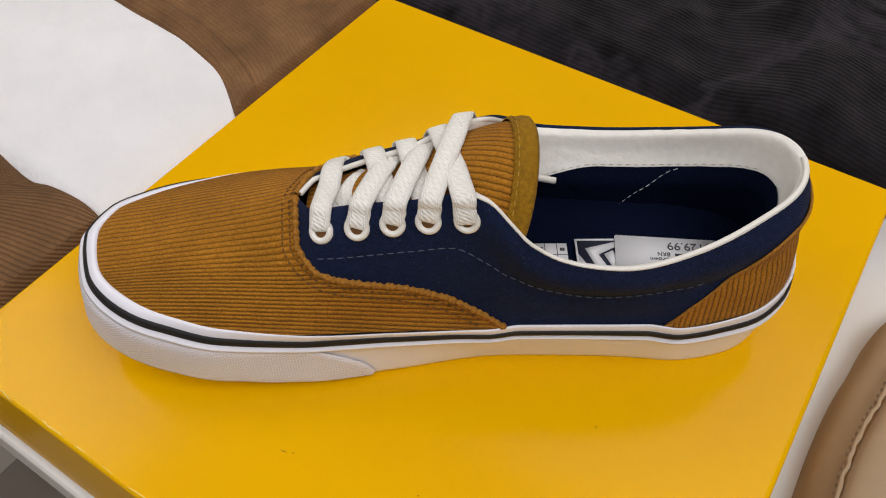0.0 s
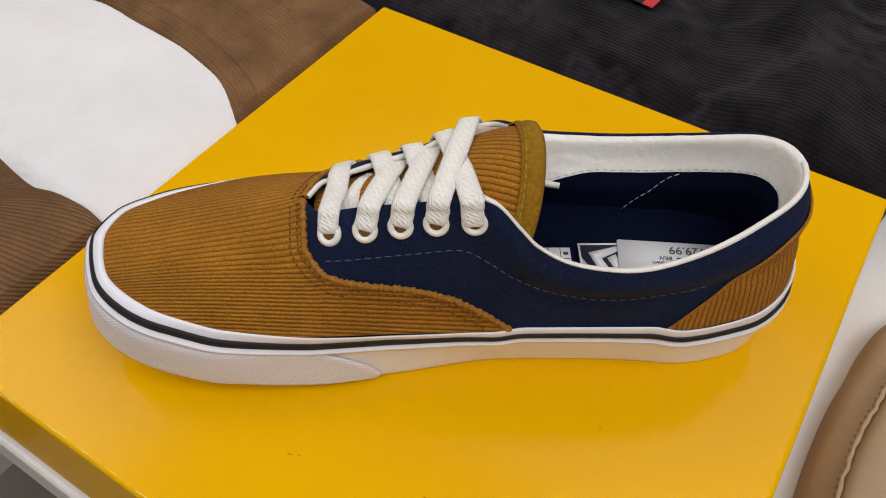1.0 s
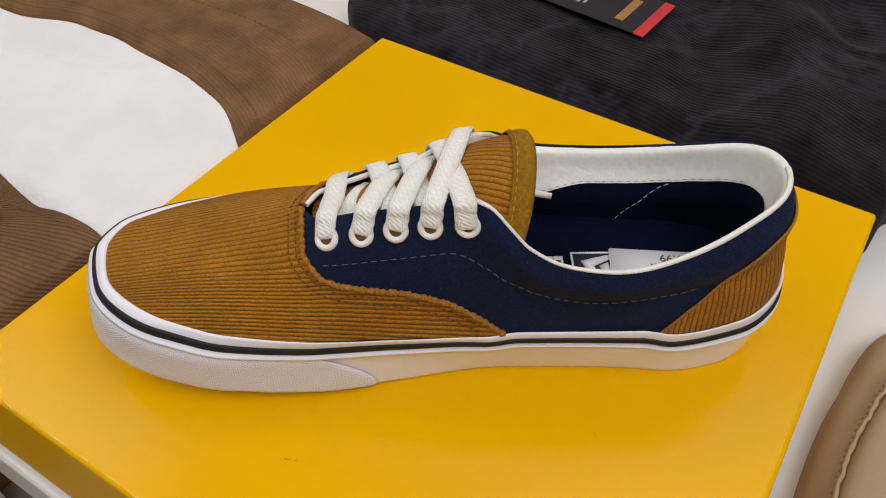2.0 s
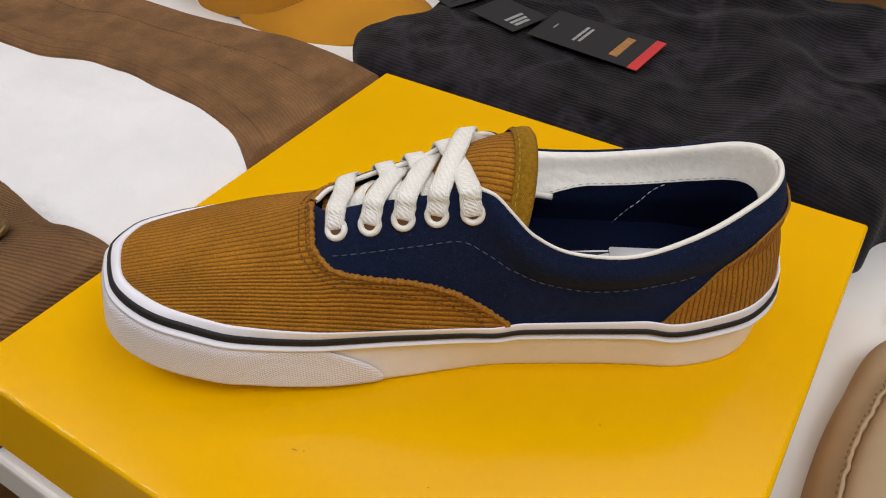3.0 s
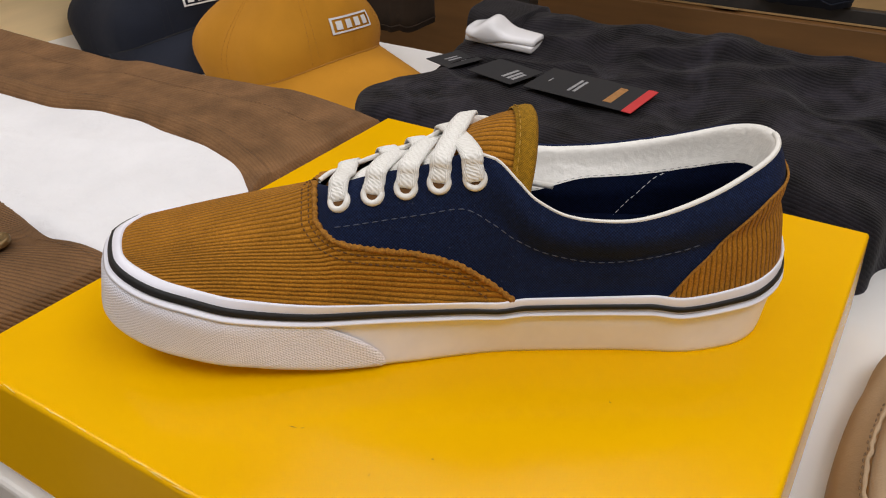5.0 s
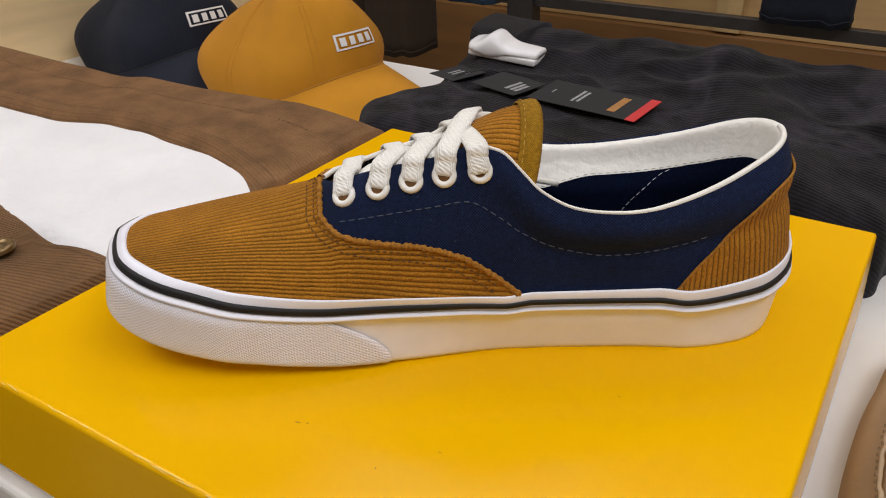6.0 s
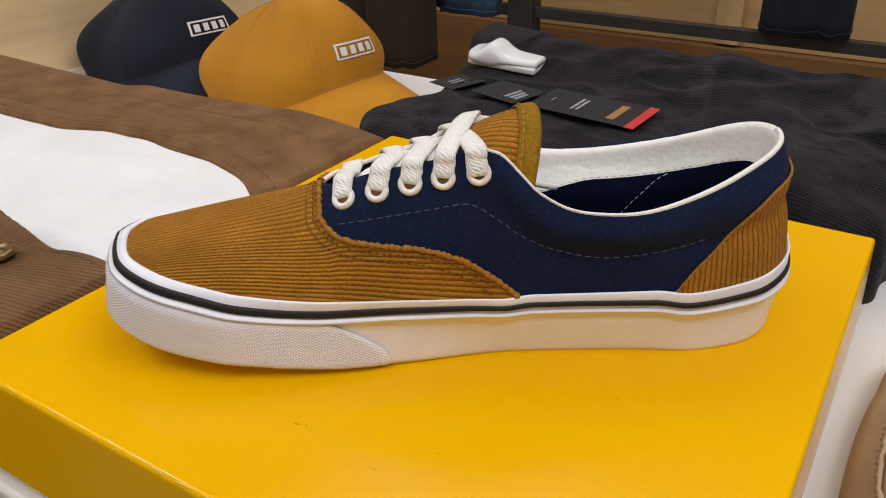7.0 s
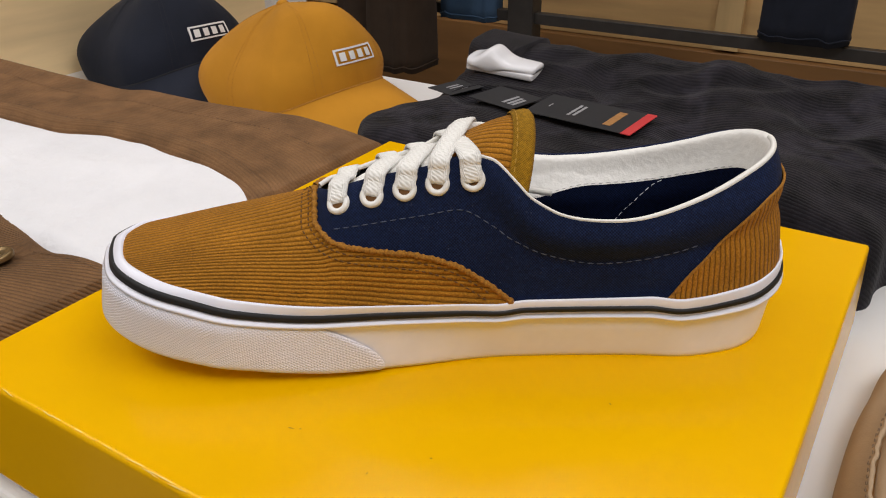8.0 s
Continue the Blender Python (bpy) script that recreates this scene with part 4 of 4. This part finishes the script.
def panel(near, far, top, fold, seed, base=TABLE_Z, n=120, m=44, edge=12.0, size=1.0):
    """A strip of cloth between two curves, with rounded long sides."""
    a, b = spline(near, n), spline(far, n)

    def f(u, v):
        p = a[u].lerp(b[u], v)
        w = (1 - abs(2 * v - 1) ** edge) ** (1 / edge) if 0 < v < 1 else 0.0
        ends = min(1.0, (min(u, n - 1 - u) / 1.6) ** 0.5) if 0 < u < n - 1 else 0.0
        k = w * max(ends, 0.0)
        return (p.x, p.y, base + (top(p.x, p.y) - base) * k + fold * creases(p.x, p.y, seed, size) * k)

    bm = bmesh.new()
    vs = [0.5 - 0.5 * math.copysign(abs(math.cos(math.pi * i / (m - 1))) ** 0.7, math.cos(math.pi * i / (m - 1))) for i in range(m)]
    vs[0], vs[-1] = 0.0, 1.0
    surface(bm, list(range(n)), vs, f)
    return bm, f


# where the jacket covers the shirt
TEE_EDGE = prof((-0.56, -0.122), (-0.27, -0.117), (-0.222, -0.115), (-0.187, -0.103), (-0.15, -0.100), (-0.10, -0.103), (-0.06, -0.111), (-0.028, -0.122), (-0.004, -0.136))
tee = thing("white_tshirt", pose(0, 0, 0), "white cotton t-shirt laid flat inside a brown jacket", "t-shirt")
part("body", heap([(-0.004, -0.312, 0), (-0.004, -0.16, 0), (-0.005, -0.03, 0), (-0.2, 0.0, 0), (-0.48, -0.02, 0), (-0.555, -0.15, 0), (-0.45, -0.30, 0), (-0.2, -0.312, 0)], lambda x, y: 0.0990 - 0.004 * bump(x, 0, 0.03) - 0.014 * step(-0.221, -0.240, y) - 0.016 * step(0.008, 0.028, y - TEE_EDGE(x)), 0.0030, 1.0, 14, size=1.3), M_TEE, tee)

jacket = thing("corduroy_jacket", pose(0, 0, 0), "brown corduroy jacket opened over a white t-shirt", "jacket")
j_top = lambda x, y: 0.1050 + 0.008 * step(-0.22, -0.5, x) - 0.0045 * step(-0.09, -0.01, x)
j_near = [(-0.56, -0.122, 0), (-0.45, -0.120, 0), (-0.33, -0.118, 0), (-0.27, -0.117, 0), (-0.222, -0.115, 0), (-0.187, -0.103, 0), (-0.15, -0.100, 0), (-0.10, -0.103, 0), (-0.06, -0.111, 0), (-0.028, -0.122, 0), (-0.0012, -0.137, 0)]
j_far = [(-0.56, -0.030, 0), (-0.47, -0.026, 0), (-0.36, -0.022, 0), (-0.27, -0.016, 0), (-0.235, -0.006, 0), (-0.175, -0.007, 0), (-0.13, -0.002, 0), (-0.08, 0.005, 0), (-0.035, 0.006, 0), (-0.0012, 0.000, 0)]
bm, over = panel(j_near, j_far, j_top, 0.0020, 2.0)
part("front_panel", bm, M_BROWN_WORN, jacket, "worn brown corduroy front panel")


def hem(f, v0, v1, us, lift):
    bm = bmesh.new()
    surface(bm, us, line(v0, v1, 6), lambda u, v: Vector(f(u, v)) + Vector((0, 0, lift if v0 < v < v1 else -0.001)))
    return bm


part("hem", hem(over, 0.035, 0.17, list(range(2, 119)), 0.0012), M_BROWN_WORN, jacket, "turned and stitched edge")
part("stitching", stitches([Vector(over(u, 0.15)) + Vector((0, 0, 0.0015)) for u in range(5, 118)], 0.0030, 0.0016, 0.00018), M_STITCH_BROWN, jacket)
part("stitching", stitches([Vector(over(u, 0.62)) + Vector((0, 0, 0.0005)) for u in range(5, 116)], 0.0030, 0.0016, 0.00018), M_STITCH_BROWN, jacket)
pocket = bmesh.new()
surface(pocket, list(range(103, 114)), line(0.55, 0.9, 8), lambda u, v: Vector(over(u, v)) + Vector((0, 0, 0.0012 if 103 < u < 113 and 0.55 < v < 0.9 else -0.001)))
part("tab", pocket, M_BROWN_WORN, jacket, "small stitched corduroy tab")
low_near = [(-0.40, -0.40, 0), (-0.25, -0.36, 0), (-0.12, -0.335, 0), (-0.0012, -0.323, 0)]
low_far = [(-0.40, -0.225, 0), (-0.25, -0.205, 0), (-0.16, -0.206, 0), (-0.12, -0.214, 0), (-0.078, -0.225, 0), (-0.056, -0.228, 0), (-0.042, -0.225, 0), (-0.022, -0.224, 0), (-0.0012, -0.228, 0)]
bm, over_low = panel(low_near, low_far, lambda x, y: 0.1010, 0.0018, 7.0)
part("front_panel", bm, M_BROWN_CORD, jacket, "brown corduroy front panel with buttons")
part("stitching", stitches([Vector(over_low(u, 0.90)) + Vector((0, 0, 0.0006)) for u in range(5, 116)], 0.0030, 0.0016, 0.00018), M_STITCH_BROWN, jacket)


def lathe(bm, ring, sides=36):
    surface(bm, [2 * math.pi * i / sides for i in range(sides)], list(range(len(ring))), lambda w, j: (ring[j][0] * math.cos(w), ring[j][0] * math.sin(w), ring[j][1]), wrap_u=True)
    return bm


knob = part("button", lathe(bmesh.new(), [(0.0086, -0.001), (0.0088, 0.0012), (0.0080, 0.0022), (0.0066, 0.0021), (0.0058, 0.0012), (0.0030, 0.0010), (0.0026, 0.0018), (0.0, 0.0020)]), M_BRASS, jacket, "antique brass jeans button")
knob.matrix_world = pose(-0.0690, -0.2555, 0.1032, 4, -6, 0)

trousers = thing("corduroy_trousers", pose(0, 0, 0), "folded charcoal corduroy trousers with a paper tag", "trousers")
TR = [(-0.074, 0.055, 0), (-0.038, 0.026, 0), (0.05, 0.014, 0), (0.16, 0.012, 0), (0.27, 0.014, 0), (0.318, 0.030, 0), (0.332, 0.075, 0), (0.42, 0.13, 0), (0.52, 0.20, 0), (0.46, 0.265, 0), (0.30, 0.272, 0), (0.12, 0.282, 0), (-0.045, 0.288, 0), (-0.078, 0.270, 0), (-0.064, 0.215, 0), (-0.055, 0.165, 0), (-0.056, 0.120, 0), (-0.070, 0.088, 0), (-0.081, 0.070, 0)]
tr_top = lambda x, y: 0.0970 + 0.0060 * bump(x + 0.5 * y, 0.285, 0.030) + 0.0050 * bump(x - 0.4 * y, 0.235, 0.022) - 0.0050 * bump(x + 0.3 * y, 0.215, 0.02) + 0.018 * step(0.13, 0.25, y) - 0.008 * step(0.04, 0.0, y) - 0.003 * step(-0.02, -0.09, x)
part("folded_leg", heap(TR, tr_top, lambda x, y: 0.0095 * (0.25 + 0.75 * step(0.05, 0.14, y)) * (1 - 0.80 * bump(x, 0.10, 0.06) * bump(y, 0.117, 0.035)), 3.0, 8.0, 300, 110, axis=-0.06, size=1.5), M_BLACK_CORD, trousers, "charcoal corduroy, deeply creased")
wb, wf = panel([(-0.070, 0.225, 0), (-0.040, 0.205, 0), (-0.005, 0.190, 0)], [(-0.072, 0.292, 0), (-0.040, 0.292, 0), (-0.005, 0.288, 0)], lambda x, y: 0.118, 0.002, 5.0, 0.06, 40, 24, 6.0)
part("waistband", wb, M_BLACK_CORD, trousers, "charcoal corduroy waistband")

tag = thing("garment_tag", pose(0.1040, 0.1175, 0.1035, 2.0, 0.8, -5), "dark grey card garment tag with a red end", "tag")
part("card", box(bmesh.new(), -0.045, 0.045, -0.0235, 0.0235, 0, 0.0006, 0.0002, 1), M_TAG, tag, smooth=False)
part("red_end", box(bmesh.new(), 0.0375, 0.0453, -0.0237, 0.0237, -0.0001, 0.0008, 0.0002, 1), M_RED, tag, "red printed end", smooth=False)
for x, w, hgt, mat, n in ((0.022, 0.0065, 0.030, M_ORANGE, 1), (-0.012, 0.0022, 0.024, M_GREY_PRINT, 1), (-0.0078, 0.0022, 0.022, M_GREY_PRINT, 1), (-0.0335, 0.0010, 0.007, M_GREY_PRINT, 1)):
    part("print_bar", box(bmesh.new(), x - w / 2, x + w / 2, -hgt / 2, hgt / 2, 0.0006, 0.0008), mat, tag, smooth=False)
tag = thing("garment_tag", pose(0.030, 0.1200, 0.1040, 3, -2, -20), "small dark grey card garment tag with white print", "tag")
part("card", box(bmesh.new(), -0.026, 0.026, -0.018, 0.018, 0, 0.0006, 0.0002, 1), M_TAG, tag, smooth=False)
for x in (0.008, 0.014, 0.019):
    part("print_bar", box(bmesh.new(), x - 0.0016, x + 0.0016, -0.010, 0.010 - 0.3 * x, 0.0006, 0.0008), M_GREY_PRINT, tag, smooth=False)
tag = thing("garment_tag", pose(-0.030, 0.140, 0.0985, 6, -8, -35), "dark grey card garment tag lying at the fold", "tag")
part("card", box(bmesh.new(), -0.026, 0.026, -0.016, 0.016, 0, 0.0006, 0.0002, 1), M_TAG, tag, smooth=False)
for x in (-0.006, 0.002, 0.012):
    part("print_bar", box(bmesh.new(), x - 0.0016, x + 0.0016, -0.006, 0.006, 0.0006, 0.0008), M_GREY_PRINT, tag, smooth=False)

clip = thing("security_tag", pose(0.000, 0.180, 0.1115, 4, 3, 2), "white plastic security tag clipped on the trousers", "security tag")


def clip_point(u, w):
    hw = 0.011 + 0.008 * (1 - u) ** 0.8 * (0.4 + 0.6 * min(1, u * 8))
    z = 0.0040 + 0.0095 * bump(u, 0.34, 0.16)
    c, s = math.cos(w), math.sin(w)
    return (mix(-0.035, 0.030, u), hw * math.copysign(abs(c) ** 0.5, c) * (1 if 0 < u < 1 else 0.85), max(s, -0.35) * z + 0.003)


bm = bmesh.new()
rows = surface(bm, line(0, 1, 40), [2 * math.pi * i / 24 for i in range(25)], clip_point)
bmesh.ops.remove_doubles(bm, verts=bm.verts, dist=1e-7)
bmesh.ops.holes_fill(bm, edges=bm.edges, sides=0)
part("shell", bm, M_GLOSS_WHITE, clip)
part("base", box(bmesh.new(), -0.0345, 0.0295, -0.0145, 0.0145, -0.004, 0.0016, 0.0015, 3), M_GLOSS_WHITE, clip)

beige = thing("beige_trousers", pose(0, 0, 0), "folded beige cotton trousers on the white table", "trousers")
BEIGE = [(0.333, -0.190, 0), (0.330, -0.13, 0), (0.333, -0.08, 0), (0.346, -0.030, 0), (0.41, 0.01, 0), (0.55, 0.03, 0), (0.66, -0.05, 0), (0.66, -0.25, 0), (0.50, -0.30, 0), (0.38, -0.285, 0), (0.340, -0.240, 0)]
part("lower_fold", heap(BEIGE, lambda x, y: 0.0770, 0.0012, 4.0, 4.0), M_BEIGE, beige)
UPPER_LEG = [(0.347, -0.200, 0), (0.342, -0.155, 0), (0.344, -0.115, 0), (0.353, -0.070, 0), (0.372, -0.030, 0), (0.43, 0.000, 0), (0.55, 0.02, 0), (0.65, -0.05, 0), (0.65, -0.25, 0), (0.50, -0.29, 0), (0.39, -0.275, 0), (0.358, -0.240, 0)]
part("folded_leg", heap(UPPER_LEG, lambda x, y: 0.0855 + 0.0035 * bump(y, -0.135, 0.03) * step(0.42, 0.35, x), 0.0028, 4.0, 4.5, base=0.0700), M_BEIGE, beige, "upper fold with a puckered edge")
crease = [p + Vector((-0.0015 + 0.0010 * noise.noise(Vector((p.y * 170, 0, 0))), 0, 0.0765)) for p in spline(UPPER_LEG[:5], 140)]
bm = bmesh.new()
tube(bm, crease, lambda t: 0.0010 + 0.0006 * noise.noise(Vector((t * 30, 2.0, 0))), 8)
part("hem", bm, M_BEIGE, beige, "puckered stitched hem")
part("stitching", stitches([p + Vector((-0.0016, 0, 0.0006)) for p in crease], 0.0022, 0.0018, 0.0004), M_STITCH_BEIGE, beige)
# Unidentified pale lump past the beige fold, modelled as cream cotton.
part("cream_lump", heap([(0.347, 0.000, 0), (0.353, 0.014, 0), (0.372, 0.018, 0), (0.385, 0.006, 0), (0.372, -0.006, 0), (0.354, -0.008, 0)], lambda x, y: 0.064, 0.002, 9.0, 3.0, 60, 20), M_CREAM, beige, "small lump of cream cotton beside the trousers")


def cap(m, material, label, band):
    """A six-panel cap: x forward, z up."""
    ob = thing("baseball_cap", m, label, "cap", "caps on the table")
    LX, LY, HZ = 0.098, 0.089, 0.099

    def lift_at(w):
        return 0.030 * max(math.cos(w), 0) ** 1.5

    def crown(w, t):
        front = max(math.cos(w), 0) ** 2
        c = math.cos(t * math.pi / 2)
        s = math.sin(t * math.pi / 2)
        r = c ** (1.36 - 0.78 * front) * (1 + (0.06 * bump(t, 0.30, 0.20) - 0.05 * bump(t, 0.0, 0.12)) * (1 - front))
        seam = 1 - 0.010 * bump((w / (math.pi / 3) - 0.5 + 6) % 1 - 0.5, 0, 0.035) * (1 - t)
        dent = 0.008 * noise.noise(Vector((math.cos(w) * 1.6 + LX, math.sin(w) * 1.6, t * 1.8)))
        belly = 1 + 0.03 * bump(t, 0.28, 0.2)
        return ((LX * r * seam * belly + dent) * math.cos(w) - 0.010 * s, (LY * r * seam * belly + dent) * math.sin(w), mix(lift_at(w), HZ, s**1.05) + 0.013 * front * bump(t, 0.62, 0.26))

    bm = bmesh.new()
    surface(bm, [2 * math.pi * i / 144 for i in range(144)], [1 - (1 - v) ** 1.3 for v in line(0, 1, 44)], crown, wrap_u=True)
    bmesh.ops.remove_doubles(bm, verts=bm.verts, dist=1e-7)
    body = part("crown", bm, material, ob, "soft cotton crown")
    bm = bmesh.new()

    def brim(a, t):
        w = a * 1.35
        base = Vector(crown(w, 0.0))
        long = 0.078 * math.cos(a * 1.45) ** 0.7
        return base + Vector((long * t, 0.004 * a * t, 0.002 - (0.026 - 0.012 * a * a) * t))

    surface(bm, line(-1, 1, 61), line(-0.06, 1, 24), brim)
    peak = part("brim", bm, material, ob, "curved stitched brim")
    sol = peak.modifiers.new("thick", "SOLIDIFY")
    sol.thickness, sol.offset = 0.0028, 0
    seam = bmesh.new()
    tube(seam, [Vector(brim(a, 0.0)) + Vector((0.0008, 0, 0.0014)) for a in line(-1, 1, 60)], 0.0010, 8)
    part("brim_seam", seam, band, ob, "dark seam between crown and brim")
    for k in range(6):
        w = math.pi / 6 + k * math.pi / 3
        for d in (-0.045, 0.045):
            part("panel_seam", stitches([Vector(crown(w + d * (1 - t * 0.7), t)) + Vector((math.cos(w), math.sin(w), 0.3)) * 0.0004 for t in line(0.02, 0.95, 40)], 0.003, 0.0012, 0.0002), band, body)
    dot = part("button", lathe(bmesh.new(), [(0.0065, -0.001), (0.0062, 0.0020), (0.0040, 0.0040), (0.0, 0.0046)], 20), material, ob)
    dot.matrix_local = pose(-0.010, 0, HZ - 0.001)
    # woven badge on the front, lettering as plain bars
    badge = part("badge", bmesh.new(), M_WHITE_PRINT, ob, "white embroidered frame badge")

    def on_front(y, t, lift=0.0012):
        p = Vector(crown(math.asin(max(-1, min(1, y / 0.075))), t))
        return p + Vector((0.9, y / 0.09 * 0.4, 0.35)).normalized() * lift

    def patch(y0, y1, t0, t1, mat, lift=0.0013):
        q = bmesh.new()
        surface(q, line(y0, y1, 8), line(t0, t1, 5), lambda y, t: on_front(y, t, lift))
        return part("badge_bar", q, mat, badge)

    patch(-0.021, 0.021, 0.235, 0.248, M_WHITE_PRINT)
    patch(-0.021, 0.021, 0.337, 0.35, M_WHITE_PRINT)
    patch(-0.021, -0.0190, 0.235, 0.35, M_WHITE_PRINT)
    patch(0.0190, 0.021, 0.235, 0.35, M_WHITE_PRINT)
    for y in (-0.0135, -0.0045, 0.0045, 0.0135):
        patch(y - 0.0030, y + 0.0026, 0.262, 0.323, M_WHITE_PRINT)
    return ob


cap(pose(-0.250, 0.178, TABLE_Z, 0, 0, -6), M_MUSTARD, "mustard yellow cotton baseball cap with white badge", M_SEAM_MUSTARD)
cap(pose(-0.450, 0.178, TABLE_Z, 0, 0, -6), M_CHARCOAL, "charcoal cotton baseball cap with white badge", M_SEAM_DARK)

# ---- behind the table ----
panel_ob = thing("wood_panel", pose(-0.556, 0, 0), "pale oak partition panel behind the caps", "panel")
part("board", box(bmesh.new(), -0.03, 0.0, -0.75, 0.455, TABLE_Z - 0.10, 0.26, 0.002), M_OAK, panel_ob, smooth=False)
part("foot", box(bmesh.new(), -0.03, 0.0, -0.75, 0.455, FLOOR_Z, TABLE_Z - 0.1005, 0.002), M_OAK_DARK, panel_ob, smooth=False)

block = thing("white_plinth", pose(-0.625, 0.535, 0), "white painted display plinth behind the table", "plinth")
part("body", box(bmesh.new(), -0.035, 0.045, -0.04, 0.04, FLOOR_Z, 0.16, 0.003), M_TABLE, block, smooth=False)

rack = thing("clothes_rack", pose(0, 1.33, 0), "dark steel clothes rack standing before a wooden wall", "rack")
part("rail", box(bmesh.new(), -1.4, 1.3, -0.012, 0.012, -0.122, -0.096, 0.002), M_STEEL, rack, "lower cross rail", False)
part("rail", box(bmesh.new(), -1.4, 1.3, -0.012, 0.012, 0.90, 0.93, 0.002), M_STEEL, rack, "upper hanging rail", False)
for x in (-1.4, -0.565, 1.3):
    part("post", box(bmesh.new(), x - 0.033, x + 0.033, -0.025, 0.025, FLOOR_Z, 0.95, 0.002), M_STEEL, rack, smooth=False)


def hanging(m, width, depth, low, high, material, label, category, seed):
    ob = thing("hanging_garment", m, label, category, "clothes on the rack")

    def f(w, z):
        c, s = math.cos(w), math.sin(w)
        k = mix(1.0, 0.82, z) + 0.05 * noise.noise(Vector((c * 2 + seed, s * 2, z * 2)))
        fold = 1 + 0.16 * noise.noise(Vector((c * 3.5, s * 3.5 + seed, z * 0.8)))
        return (width / 2 * math.copysign(abs(c) ** 0.6, c) * k, depth / 2 * math.copysign(abs(s) ** 0.7, s) * fold * k, mix(low, high, z) + 0.008 * noise.noise(Vector((c * 3, seed, 0))) * (1 - z))

    bm = bmesh.new()
    rows = surface(bm, [2 * math.pi * i / 60 for i in range(60)], line(0, 1, 30), f, wrap_u=True)
    bm.faces.new([r[0] for r in reversed(rows)])
    bm.faces.new([r[-1] for r in rows])
    part("cloth", bm, material, ob)
    bm = bmesh.new()
    tube(bm, [f(2 * math.pi * i / 60, 0.012) for i in range(60)], 0.002, 6, closed=True)
    part("hem", bm, material, ob)
    bm = bmesh.new()
    tube(bm, spline([(0, 0, high - 0.02), (0, 0, high + 0.04), (0.01, 0, 0.915), (0.0, 0, 0.935), (-0.012, 0, 0.92)], 20), 0.003, 8)
    part("hanger_hook", bm, M_STEEL, ob, "steel hanger hook")
    return ob


hanging(pose(0.066, 1.33, 0), 0.175, 0.10, -0.092, 0.80, M_CHARCOAL, "black folded trousers hanging on the rack", "trousers", 1.0)
hanging(pose(-0.80, 1.15, 0), 0.15, 0.16, -0.215, 0.80, M_DARKBROWN, "dark brown coat hanging on the rack", "coat", 2.0)
hanging(pose(-0.92, 1.20, 0), 0.17, 0.16, -0.22, 0.80, M_DARKBROWN, "dark brown coat hanging on the rack", "coat", 5.0)
hanging(pose(-0.715, 1.33, 0), 0.165, 0.08, -0.126, 0.80, M_DENIM, "blue denim trousers hanging on the rack", "trousers", 3.0)

wall_panel = thing("wood_wall", pose(0, 1.85, 0), "pale oak wall panelling with a honey oak skirting", "wall panelling", kind="structure")
part("board", box(bmesh.new(), -3.3, 3.3, 0.0, 0.04, -0.26, CEIL_Z, 0.001), M_OAK_WALL, wall_panel, smooth=False)
part("skirting", box(bmesh.new(), -3.3, 3.3, -0.03, 0.04, FLOOR_Z, -0.262, 0.003), M_OAK_DARK, wall_panel, "honey oak lower panel", False)
for x in (-1.6, -0.20, 1.2):
    part("batten", box(bmesh.new(), x - 0.035, x + 0.035, -0.022, -0.001, -0.255, CEIL_Z, 0.002), M_BATTEN, wall_panel, "pale oak upright batten", False)
